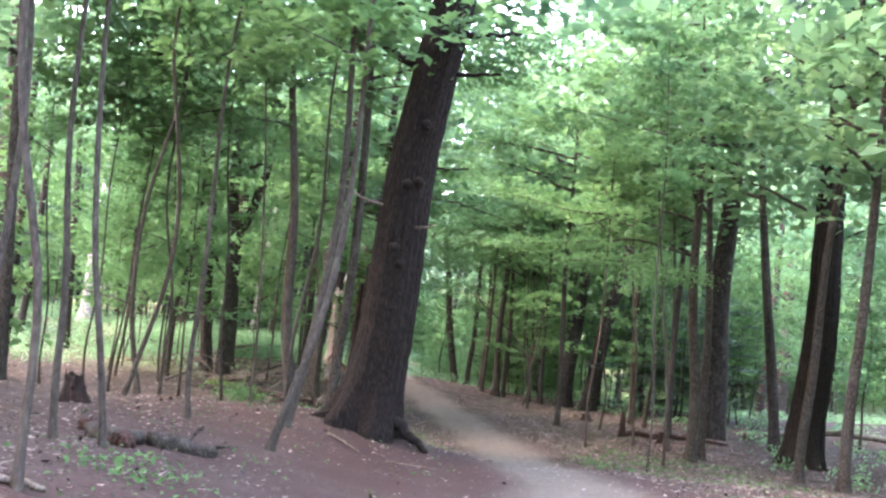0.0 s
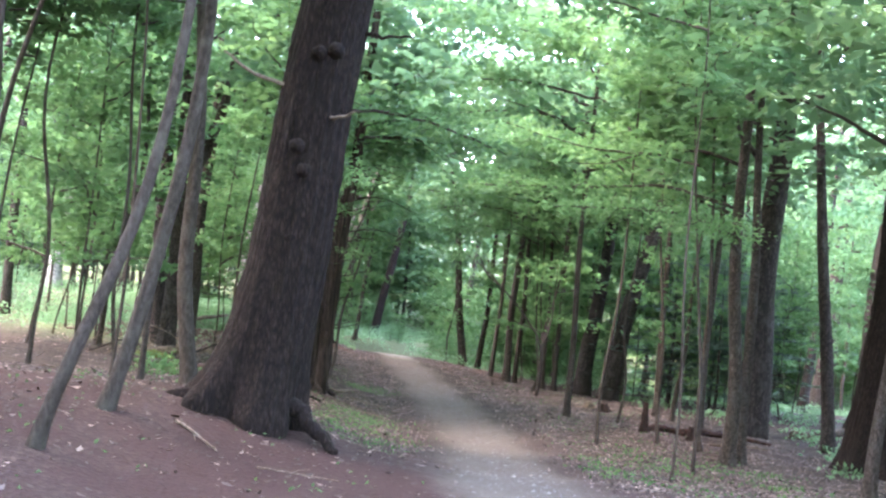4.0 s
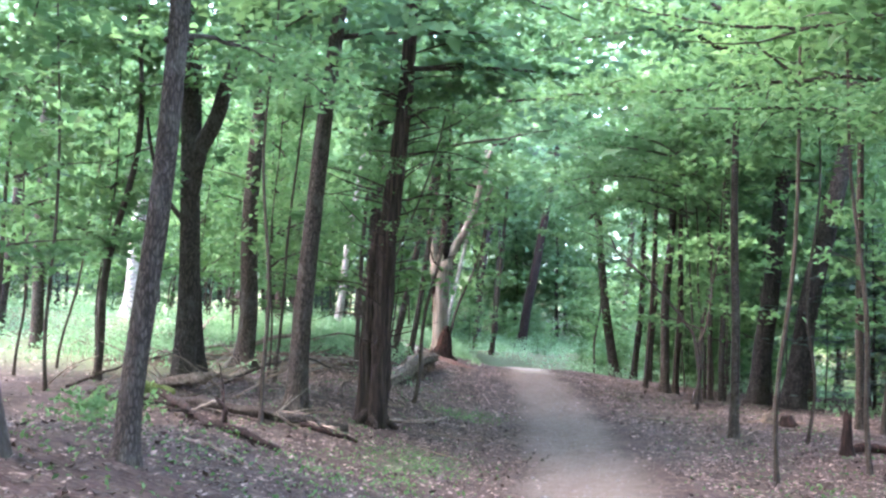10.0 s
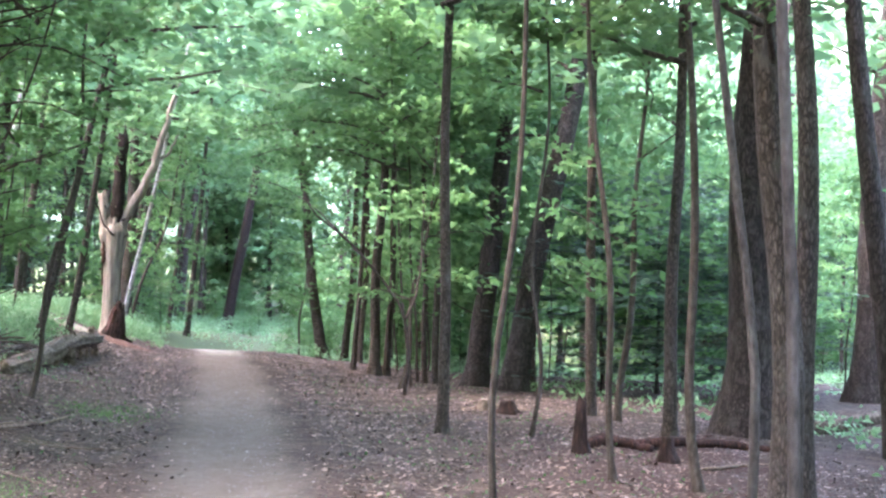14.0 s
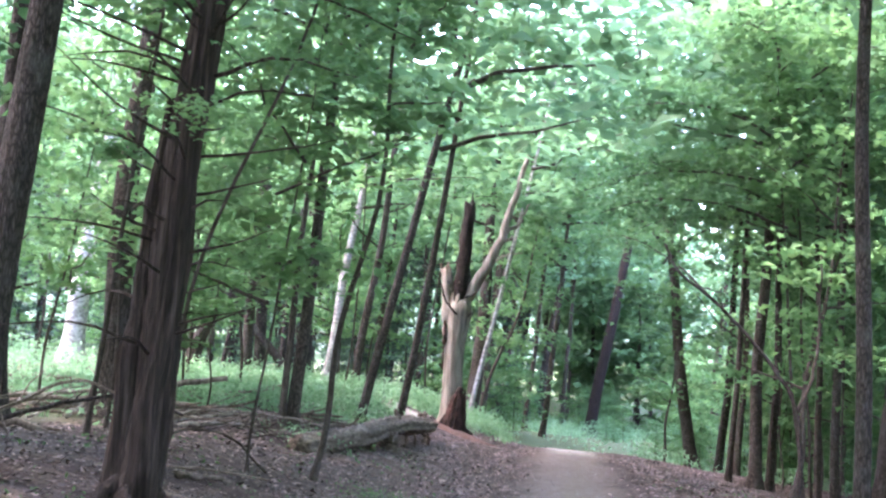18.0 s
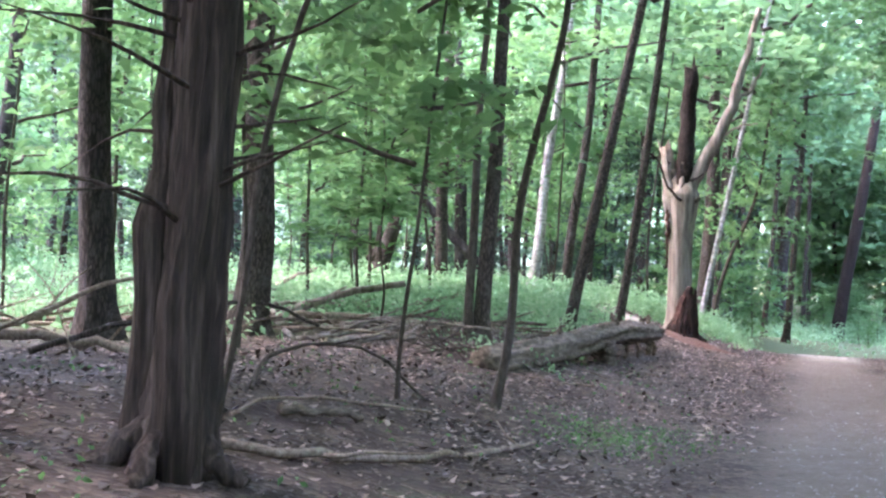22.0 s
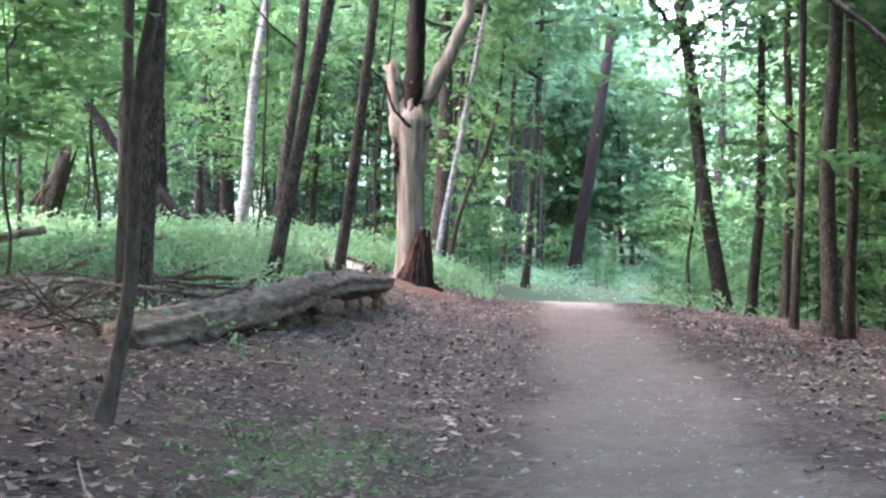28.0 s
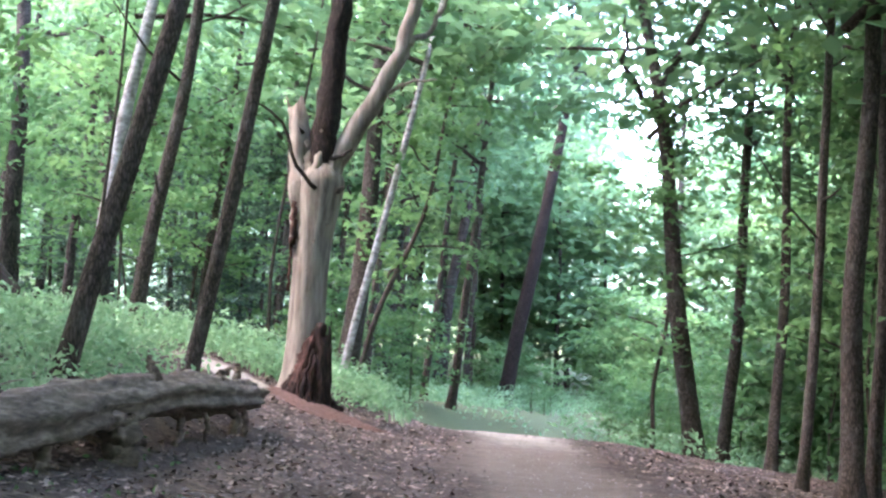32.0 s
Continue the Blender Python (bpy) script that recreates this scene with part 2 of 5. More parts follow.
def backdrop_material():
    """Distant woods, mottled pale green, their sunlight put in as a faint glow."""
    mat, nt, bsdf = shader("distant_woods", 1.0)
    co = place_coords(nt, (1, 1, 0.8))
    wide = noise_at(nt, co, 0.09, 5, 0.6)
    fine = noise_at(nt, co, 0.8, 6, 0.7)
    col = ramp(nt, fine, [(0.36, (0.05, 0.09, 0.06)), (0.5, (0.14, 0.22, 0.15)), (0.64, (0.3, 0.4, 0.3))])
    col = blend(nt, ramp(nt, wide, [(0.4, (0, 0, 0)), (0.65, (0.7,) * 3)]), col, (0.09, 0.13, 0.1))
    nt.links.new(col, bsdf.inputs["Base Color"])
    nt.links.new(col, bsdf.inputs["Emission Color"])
    # glow added to brighten the gaps between the nearer trees
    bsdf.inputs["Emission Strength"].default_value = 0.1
    return mat


M["distance"] = backdrop_material()

# ---- the lie of the land ----
PATH_Y = (-40, -10, 0, 11.6, 20, 31, 36, 42, 49, 56, 63, 70, 78, 90, 120, 200)
PATH_X = (-2.5, -0.6, 0.1, 1.3, 1.8, 1.4, 1.25, 0.55, -0.4, -1.35, -2.5, -3.8, -5.2, -4.5, 6, 30)
BANK_X = (-2.5, -0.6, 0.1, 1.3, 1.8, 1.3, 1.2, 0.5, -0.3, -1.2, -2.3, -3.2, -2.6, 0.5, 8, 30)
RISE_Y = (-40, -10, 0, 5, 10, 16, 22, 28, 33, 40, 47, 56, 63, 70, 76, 90, 120, 200)
RISE_Z = (0.6, 0.1, -0.03, -0.3, -0.5, -0.62, -0.72, -1.1, -1.3, -1.28, -1.05, -0.75, -0.35, 0.05, -0.12, -0.9, -0.6, 0.2)


def glide(v, xs, ys):
    """Smooth curve through the knots (cosine-free Hermite), for arrays."""
    xs, ys, v = np.array(xs, float), np.array(ys, float), np.asarray(v, float)
    slope = np.gradient(ys, xs)
    k = np.clip(np.searchsorted(xs, v) - 1, 0, len(xs) - 2)
    h = xs[k + 1] - xs[k]
    s = np.clip((v - xs[k]) / h, 0, 1)
    return (ys[k] * (1 + 2 * s) * (1 - s) ** 2 + h * slope[k] * s * (1 - s) ** 2
            + ys[k + 1] * s * s * (3 - 2 * s) - h * slope[k + 1] * s * s * (1 - s))


def trail_x(y):
    return glide(y, PATH_Y, PATH_X)


def bank_x(y):
    return glide(y, PATH_Y, BANK_X)


def land(x, y):
    """Height of the forest floor, without its small unevenness."""
    x, y = np.asarray(x, float), np.asarray(y, float)
    u = x - bank_x(y)
    left = np.clip((-u - 1.6) / 4.4, 0, 1)
    z = glide(y, RISE_Y, RISE_Z) + 0.85 * left * left * (3 - 2 * left) + 0.06 * np.clip(-u - 5, 0, 25)
    far = np.clip((y - 50) / 14, 0, 1) * np.clip((-u - 3.2) / 4, 0, 1)
    z = z + 0.5 * far * far * (3 - 2 * far)
    for bx, by, wide, high in ((-1.7, 23.6, 2.3, 0.45), (-4.5, 16.5, 5.0, -0.3), (-3.5, 30, 3.0, 0.25), (4.5, 69, 4.5, -0.38), (-5.5, 80.5, 4.4, -0.8)):
        z = z + high * np.exp(-((x - bx) ** 2 + (y - by) ** 2) / wide**2)
    z = z + 0.16 * np.clip(np.hypot(x, y - 40) - 88, 0, 110)
    return z - 0.055 * np.clip(u - 1.6, 0, 18) - 0.04 * np.clip(1.2 - np.abs(u), 0, 1.2)


def uneven(x, y):
    return 0.035 * np.sin(1.7 * x + 0.6 * y) * np.sin(0.9 * y - 0.5 * x) + 0.02 * np.sin(4.1 * x - 1.3 * y + 1) * np.sin(3.3 * y + 2 * x)


def ground_z(x, y):
    u = np.abs(np.asarray(x, float) - bank_x(y))
    hollow = 0.2 * np.exp(-((np.asarray(x, float) + 6.05 + 0.07 * (np.asarray(y, float) - 58.5)) / 0.75) ** 2) * np.clip((y - 55.0) / 1.5, 0, 1) * np.clip((63.6 - y) / 1.2, 0, 1)
    return land(x, y) + uneven(np.asarray(x, float), np.asarray(y, float)) * np.clip((u - 0.6) / 2, 0.12, 1) - hollow - 0.08 * np.clip(np.asarray(x, float) - bank_x(y), 0, 7) * np.clip((y - 57) / 9, 0, 1) * np.clip((110 - y) / 20, 0, 1)


def mesh_from(name, verts, faces, material, smooth=True):
    me = bpy.data.meshes.new(name)
    me.from_pydata(np.asarray(verts).tolist(), [], faces if isinstance(faces, list) else faces.tolist())
    me.materials.append(material)
    if smooth:
        me.polygons.foreach_set("use_smooth", np.ones(len(me.polygons), bool))
    me.update()
    return me


def part(name, me, parent, label=""):
    ob = new(name, me)
    ob.parent = parent
    return tagged(ob, label)


def lines(near0, near1, step, far):
    inner = np.arange(near0, near1 + step / 2, step)
    out = np.cumsum(step * 1.28 ** np.arange(1, 60))
    out = out[out < far]
    return np.r_[near0 - out[::-1], inner, near1 + out]


def spur_at(x, y):
    """How far a worn side track, leaving the trail behind the fallen log, covers the ground."""
    return np.clip(1.5 - np.abs(y - 66.2 - 0.05 * (x + 7) ** 2) / 0.8, 0, 1) * np.clip((-6.9 - x) / 0.5, 0, 1) * np.clip((x + 9.6) / 1.5, 0, 1)


def build_ground():
    xs, ys = lines(-12, 12, 0.3, 900), lines(-4, 82, 0.3, 900)
    gx, gy = np.meshgrid(xs, ys)
    x, y = gx.ravel(), gy.ravel()
    z = ground_z(x, np.clip(y, -40, 199)) + 0 * x
    n = len(xs)
    a = (np.arange(len(ys) - 1)[:, None] * n + np.arange(n - 1)).ravel()
    me = mesh_from("ground", np.stack([x, y, z], 1), np.stack([a, a + 1, a + n + 1, a + n], 1), M["floor"])
    u = x - trail_x(np.clip(y, -40, 199))
    trail = np.clip(1.3 - np.abs(u - 0.12 + 0.12 * np.sin(y * 0.9)) / (1.15 + 0.12 * np.sin(y * 1.7 + 1)), 0, 1) * np.clip((80 - y) / 3, 0, 1)
    spur = spur_at(x, y)
    trail = np.maximum(trail, spur)
    # where sunlight is painted on: the spur and the trail's crest
    sun_patch = np.clip(spur + 1.2 * np.exp(-((y - 71.5) / 4.0) ** 2) * trail, 0, 1)
    needles = 1.0 * np.exp(-((x + 1) ** 2 / 60 + (y - 17) ** 2 / 170)) + 0.9 * np.exp(-((x - 8) ** 2 / 14 + (y - 44) ** 2 / 40)) + 1.0 * np.exp(-((x + 6.5) ** 2 + (y - 66.7) ** 2) / 1.3) + 0.28 * np.exp(-((np.abs(u) - 1.45) / 0.6) ** 2)
    green = 0.5 * np.exp(-((x + 1.9) / 0.7) ** 2 - ((y - 38.3) / 2.4) ** 2) + 0.5 * np.exp(-((x + 2.65) / 0.65) ** 2 - ((y - 48.5) / 1.5) ** 2) + 0.35 * np.exp(-((x + 2.4) / 0.5) ** 2 - ((y - 43.4) / 1.2) ** 2) + 0.9 * (np.clip((-u - 7.5) / 3, 0, 1)) * np.clip((y - 40) / 12, 0, 1) + 0.9 * np.clip((y - 74) / 6, 0, 1) + np.clip((np.hypot(x, y - 40) - 60) / 20, 0, 1)
    cover = np.stack([trail, np.clip(needles, 0, 1), np.clip(green, 0, 1), sun_patch], 1)
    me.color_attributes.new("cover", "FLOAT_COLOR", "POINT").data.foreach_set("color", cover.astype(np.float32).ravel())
    tagged(new("ground", me), "forest floor of brown leaf litter and pine needles with a grey gravel trail", "ground", kind="structure")


build_ground()


def build_backdrop():
    rng = np.random.default_rng(3)
    n, rows = 720, 6
    a = np.linspace(0, 2 * np.pi, n, endpoint=False)
    tall = 38 + 4 * np.sin(a * 7) + 2 * np.sin(a * 23 + 1) + rng.normal(0, 1.2, n)
    tall = tall - 11 * np.exp(-(((a - np.pi / 2 - 0.02) / 0.035) ** 2))
    far = 122 + 5 * np.sin(a * 5)
    verts, faces = [], []
    for k in range(rows):
        reach = far + rng.normal(0, 0.5, n)
        verts += np.stack([reach * np.cos(a), 52 + reach * np.sin(a), -9 + (tall + 9) * k / (rows - 1)], 1).tolist()
    for k in range(rows - 1):
        faces += [[k * n + j, k * n + (j + 1) % n, (k + 1) * n + (j + 1) % n, (k + 1) * n + j] for j in range(n)]
    tagged(new("backdrop", mesh_from("backdrop", verts, faces, M["distance"])), "far pale green edge of woods, glowing faintly as if sunlit", "woods", kind="structure")


build_backdrop()

# ---- trees ----
def wobble(seed, count, rough=2):
    rng = np.random.default_rng(seed)
    t = np.linspace(0, 1, count)
    return sum(rng.normal(0, 1 / k) * np.sin(k * np.pi * t * 1.7 + rng.uniform(0, 6)) for k in range(1, rough + 2)) * np.clip(t * 4, 0, 1)


def tube(points, radii, sides=10, furrow=0.0, lobes=0, seed=0, cap=True, ragged=0.0, flare=0):
    """Vertices and faces of a tapered stem along the points. furrow: depth of the bark's ridges, lobes: buttresses at the foot."""
    rng = np.random.default_rng(seed)
    pts, radii = np.asarray(points, float), np.asarray(radii, float)
    way = np.gradient(pts, axis=0)
    way /= np.linalg.norm(way, axis=1)[:, None]
    side = np.cross(way, (0.31, 0.95, 0.07))
    side /= np.linalg.norm(side, axis=1)[:, None]
    up = np.cross(way, side)
    ang = np.linspace(0, 2 * np.pi, sides, endpoint=False)
    r = radii[:, None] * np.ones(sides)
    if furrow:
        height = np.cumsum(np.r_[0, np.linalg.norm(np.diff(pts, axis=0), axis=1)])[:, None]
        ridge = np.zeros_like(r)
        for k in range(5):
            f = rng.integers(5, max(6, sides // 3))
            ridge += np.sin(f * ang + rng.uniform(0, 6) + 0.8 * np.sin(height * rng.uniform(1, 3) + rng.uniform(0, 6)) + rng.normal(0, 0.3) * height)
        r = r + furrow * (0.3 * ridge + 0.35 * rng.normal(0, 1, r.shape))
    if lobes:
        flare = np.asarray(flare, float)[:, None]
        r = r * (1 + 0.17 * flare * np.cos(lobes * ang + rng.uniform(0, 6)) + 0.12 * flare * np.cos((lobes + 2) * ang + rng.uniform(0, 6)))
    ring = pts[:, None] + r[..., None] * (np.cos(ang)[None, :, None] * side[:, None] + np.sin(ang)[None, :, None] * up[:, None])
    if ragged:
        ring[-1] += way[-1] * np.abs(rng.normal(0, ragged, sides))[:, None]
    verts = ring.reshape(-1, 3)
    i, j = np.meshgrid(np.arange(len(pts) - 1), np.arange(sides), indexing="ij")
    a, b = (i * sides + j).ravel(), (i * sides + (j + 1) % sides).ravel()
    faces = np.stack([a, b, b + sides, a + sides], 1).tolist()
    if cap:
        faces += [list(range(sides))[::-1], list(range(len(verts) - sides, len(verts)))]
    return verts, faces


def leaves(name, centres, normals, sizes, material, seed=0, shape=0.62, arch=1):
    """One mesh of folded, pointed leaves; arch -1 folds them downwards."""
    rng = np.random.default_rng(seed)
    n = len(centres)
    nor = normals / np.linalg.norm(normals, axis=1)[:, None]
    along = np.cross(nor, rng.normal(0, 1, (n, 3)))
    along /= np.linalg.norm(along, axis=1)[:, None]
    side = np.cross(nor, along)
    s = sizes[:, None]
    lift = arch * nor * s * rng.uniform(0.04, 0.2, (n, 1))
    v = np.stack([centres - along * s * 0.55 - lift * 0.5, centres - side * s * shape * 0.5 + lift, centres + along * s * 0.6 - lift * 0.8, centres + side * s * shape * 0.5 + lift], 1).reshape(-1, 3)
    me = bpy.data.meshes.new(name)
    me.vertices.add(4 * n)
    me.vertices.foreach_set("co", v.astype(np.float32).ravel())
    me.loops.add(4 * n)
    me.loops.foreach_set("vertex_index", np.arange(4 * n, dtype=np.int32))
    me.polygons.add(n)
    me.polygons.foreach_set("loop_start", np.arange(0, 4 * n, 4, dtype=np.int32))
    me.materials.append(material)
    me.update(calc_edges=True)
    return me


def limb_line(rng, start, azimuth, length, rise, droop=0.0, count=8):
    t = np.linspace(0, 1, count)
    out = np.stack([np.cos(azimuth) * t, np.sin(azimuth) * t], 1) * length
    swing = np.cumsum(rng.normal(0, 0.035, (count, 2)), axis=0) * length
    z = length * (rise * t - droop * t * t)
    return np.asarray(start) + np.c_[out + swing, z]


def crown_kit(name, seed, height, low, reach, limbs, count, size, leafmat, barkmat, flat=0.35, rise=0.45, droop=0.1, spray=0.7, thick=0.03, stem=None):
    """Limb meshes and a leaf mesh for a crown about the z axis."""
    rng = np.random.default_rng(seed)
    kit, homes = [], []
    for k in range(limbs):
        f = (k + rng.uniform(0.1, 0.9)) / limbs
        z0 = height * (low + (0.97 - low) * f)
        grow_out = reach * (0.45 + 0.75 * np.sin(np.pi * (0.18 + 0.75 * f))) * rng.uniform(0.7, 1.15) * 0.8
        line = limb_line(rng, (0, 0, z0), k * 2.4 + rng.uniform(-0.4, 0.4), grow_out, rise * rng.uniform(0.6, 1.3), droop)
        radius = thick * (1.15 - f * 0.7)
        v, fc = tube(line, np.linspace(radius, radius * 0.2, len(line)), 5, cap=False)
        kit.append(mesh_from(name + "_limb", v, fc, barkmat))
        for t in np.linspace(0.25, 1.0, max(3, int(grow_out / 0.45))):
            at = line[min(len(line) - 1, int(t * (len(line) - 1)))]
            homes.append(at + rng.normal(0, (0.35 * spray, 0.35 * spray, 0.12)))
    homes = np.array(homes)
    pick = rng.integers(0, len(homes), count)
    weight = rng.uniform(0.6, 1.5, len(homes))
    off = rng.normal(0, 1, (count, 3)) * np.array([0.55, 0.55, 0.12]) * spray * weight[pick][:, None]
    off[:, 2] -= 0.12 * np.hypot(off[:, 0], off[:, 1]) * rng.uniform(0.3, 1.5, count)
    nor = rng.normal(0, flat, (count, 3)) + (0, 0, 1)
    return kit, leaves(name + "_crown", homes[pick] + off, nor, size * rng.uniform(0.65, 1.35, count), leafmat, seed)


KITS = {}
for k in range(3):
    KITS["roof", k] = crown_kit("roof", 40 + k, 22, 0.4, 5.4, 18, 1700, 0.42, M["leaf_canopy"], M["bark_grey"], flat=0.55, spray=1.3, thick=0.08)
for k in range(6):
    KITS["maple", k] = crown_kit("maple", 10 + k, 8.5, 0.24, 2.6, 16, 2000, 0.21, M["leaf_maple"], M["bark_sapling"], thick=0.03)
for k in range(4):
    KITS["tall", k] = crown_kit("tall", 30 + k, 22, 0.4, 5.4, 18, 1250, 0.44, M["leaf_canopy"], M["bark_grey"], flat=0.55, spray=1.3, thick=0.08)
for k in range(3):
    KITS["hemlock", k] = crown_kit("hemlock", 50 + k, 11, 0.1, 2.5, 26, 2300, 0.21, M["leaf_hemlock"], M["bark_oak"], flat=0.3, rise=0.12, droop=0.3, spray=0.6, thick=0.025)
for k in range(3):
    KITS["pine", k] = crown_kit("pine", 60 + k, 26, 0.5, 4.2, 16, 1800, 0.42, M["leaf_hemlock"], M["bark_pine"], flat=0.6, rise=0.2, droop=0.05, spray=1.1, thick=0.09)

for k in range(4):
    KITS["bush", k] = crown_kit("bush", 70 + k, 6.5, 0.03, 2.6, 14, 1150, 0.33, M["leaf_maple"], M["bark_sapling"], flat=0.45, spray=0.9, thick=0.03)

for k in range(4):
    KITS["far", k] = crown_kit("far", 80 + k, 19, 0.13, 5.0, 20, 1350, 0.76, M["leaf_canopy"], M["bark_oak"], flat=0.6, spray=1.9, thick=0.1, rise=0.3)

for k in range(3):
    KITS["pole", k] = crown_kit("pole", 90 + k, 13, 0.5, 2.4, 12, 1900, 0.22, M["leaf_maple"], M["bark_sapling"], thick=0.03)

STYLE = {
    # bark, height, crown kit, height of that kit, furrow, thing name, label, category
    "pine": ("bark_pine", 26, "pine", 26, 0.016, "pine_tree", "large old pine with dark furrowed bark and dead branch stubs", "tree"),
    "oak": ("bark_oak", 22, "tall", 22, 0.012, "oak_tree", "tall forest tree with dark rough bark and green crown", "tree"),
    "hardwood": ("bark_grey", 19, "tall", 22, 0.006, "hardwood_tree", "slender forest tree with grey-brown bark and green crown", "tree"),
    "sapling": ("bark_sapling", 10, "maple", 8.5, 0.0, "maple_sapling", "thin young maple with brown bark and layered green leaves", "tree"),
    "pole": ("bark_sapling", 13, "pole", 13, 0.0, "young_maple", "tall thin young maple with bare brown stem and high leaves", "tree"),
    "birch": ("bark_birch", 17, "tall", 22, 0.004, "birch_tree", "slim birch with pale whitish bark and green crown", "tree"),
    "shag": ("bark_shag", 16, "tall", 22, 0.034, "cedar_tree", "cedar with stringy reddish-grey bark and many dead side twigs", "tree"),
    "bush": ("bark_sapling", 6.5, "bush", 6.5, 0.0, "understory_shrub", "leafy green understory shrub among the trees", "shrub"),
    "far": ("bark_oak", 19, "far", 19, 0.0, "distant_tree", "distant broad green forest tree with low foliage", "tree"),
    "hemlock": ("bark_oak", 11, "hemlock", 11, 0.0, "hemlock_tree", "young hemlock with dark green drooping needle sprays", "tree"),
}
count_of = {}


def grow(style, x, y, lean_x, lean_y, width, height=0, bend=0.0, crown=True, near=False, detail=1.0, spread=1.0):
    """A tree of that style, its foot on the ground at x, y, leaning by the given metres per metre."""
    barkname, tall, kit, kit_tall, furrow, name, label, category = STYLE[style]
    k = count_of[style] = count_of.get(style, 0) + 1
    rng = np.random.default_rng(1000 + 17 * k + len(style))
    tall = height or tall * rng.uniform(0.88, 1.12)
    base_sink = 0.15 + 0.45 * width
    root = new(name)
    root.location = (x, y, float(ground_z(x, y)))
    tagged(root, label, category)
    rings, sides = (100, 110) if near and width > 0.9 else (70, 48) if near else (26, 12 if width > 0.2 else 8) if detail >= 1 else (18, 8 if width > 0.2 else 6)
    t = np.linspace(0, 1, rings) ** (1.5 if near else 1.3)
    h = -base_sink + t * (tall + base_sink)
    curve = np.stack([wobble(k * 3 + 1, rings), wobble(k * 3 + 2, rings)], 1) * 0.012 * tall ** 0.9 * (2.2 if style in ("sapling", "pole") else 1.0)
    line = np.c_[h * lean_x + curve[:, 0] * 0.5 + bend * np.sin(np.pi * np.clip(h / 7, 0, 1)), h * lean_y + curve[:, 1] * 0.5, h]
    foot = np.exp(-np.maximum(h, 0) / (width * 0.45 + 0.08))
    radius = width / 2 * (1 - 0.82 * t ** 1.1 + 0.42 * foot)
    v, f = tube(line, radius, sides, furrow * min(1.5, width / 0.5), 5 if width > 0.35 else 0, k, flare=foot)
    part("trunk", mesh_from("trunk", v, f, M[barkname]), root)
    if not crown:
        # bare below its crown out of sight: a few broken stubs and long thin limbs
        for j in range(5):
            h0, az = tall * rng.uniform(0.12, 0.5), rng.uniform(0, 6.28)
            reach = rng.uniform(0.25, 0.6) if j < 3 else rng.uniform(1.2, 2.6)
            at = np.array((h0 * lean_x, h0 * lean_y, h0))
            out = np.array((math.cos(az), math.sin(az), rng.uniform(0.1, 0.7)))
            v, f = tube(np.array([at + out * width * 0.2, at + out * reach * 0.5, at + out * reach + (0, 0, 0.15 * reach)]), np.array([0.09, 0.07, 0.03]) * width + 0.006, 7, 0.0, 0, k + j)
            part("branch_stub" if j < 3 else "limb", mesh_from("limb", v, f, M[barkname]), root)
    if crown:
        kit = "roof" if kit == "tall" and detail >= 1 else kit
        wide = tall / kit_tall if style == "bush" else spread
        limbs, leaf_mesh = KITS[kit, k % len([1 for a in KITS if a[0] == kit])]
        holder = Vector((lean_x, lean_y, 1)).to_track_quat("Z", "Y").to_matrix().to_4x4() @ Matrix.Rotation(rng.uniform(0, 6.28), 4, "Z") @ Matrix.Diagonal((wide, wide, tall / kit_tall, 1))
        for me in limbs[:: max(1, round(2 / detail))]:
            part("limb", me, root).matrix_local = holder
        part("crown", leaf_mesh, root).matrix_local = holder
    return root


BIG_PINE = grow("pine", -1.78, 22.72, 0.166, 0.007, 1.06, near=True)
grow("pine", 11.51, 40.26, 0.092, 0.002, 1.22, near=True)
grow("oak", 10.23, 48.90, 0.059, 0.003, 1.11)
TWIN = grow("hardwood", 7.32, 37.53, -0.003, -0.000, 0.36, spread=1.15)
grow("hardwood", 7.76, 38.14, 0.009, 0.000, 0.28)
grow("oak", 23.87, 90.59, 0.092, 0.002, 1.43)
grow("hardwood", 9.72, 30.19, 0.074, 0.001, 0.31)
grow("oak", 5.71, 63.42, 0.109, 0.005, 0.78)
FORKED = grow("hardwood", -0.09, 76.74, -0.135, -0.014, 0.49)
grow("hardwood", 2.25, 69.37, 0.038, -0.001, 0.42, spread=1.4)
SLENDER = grow("hardwood", 3.93, 46.49, 0.027, -0.001, 0.23)
grow("hardwood", -0.72, 104.90, 0.052, -0.002, 0.57)
grow("hardwood", 1.48, 69.61, 0.066, -0.003, 0.21, crown=False)
grow("sapling", 3.19, 57.10, 0.160, -0.006, 0.14)
grow("oak", 7.91, 89.89, 0.011, -0.000, 0.74)
grow("oak", 6.47, 59.61, 0.201, -0.008, 0.79)
grow("pole", 5.59, 46.74, 0.044, -0.002, 0.09)
grow("hardwood", 7.54, 52.10, 0.037, -0.001, 0.26, spread=1.3)
grow("pole", 6.17, 41.57, -0.034, 0.001, 0.11)
grow("sapling", 8.00, 51.09, 0.102, -0.004, 0.18)
grow("hardwood", 8.35, 47.53, 0.047, -0.002, 0.28, spread=1.1)
grow("pole", 7.33, 41.14, -0.026, 0.001, 0.15)
grow("oak", 18.53, 63.66, 0.091, -0.004, 1.08)
LEFT_TREE = grow("hardwood", -3.00, 29.35, 0.060, 0.012, 0.26, near=True, spread=1.5)
grow("hardwood", -4.86, 40.90, 0.087, 0.009, 0.42, near=True)
CEDAR = grow("shag", -3.55, 41.88, 0.085, 0.009, 0.44, near=True)
BENT = grow("hardwood", -8.57, 43.92, 0.02, 0.0, 0.54, near=True, spread=1.2)
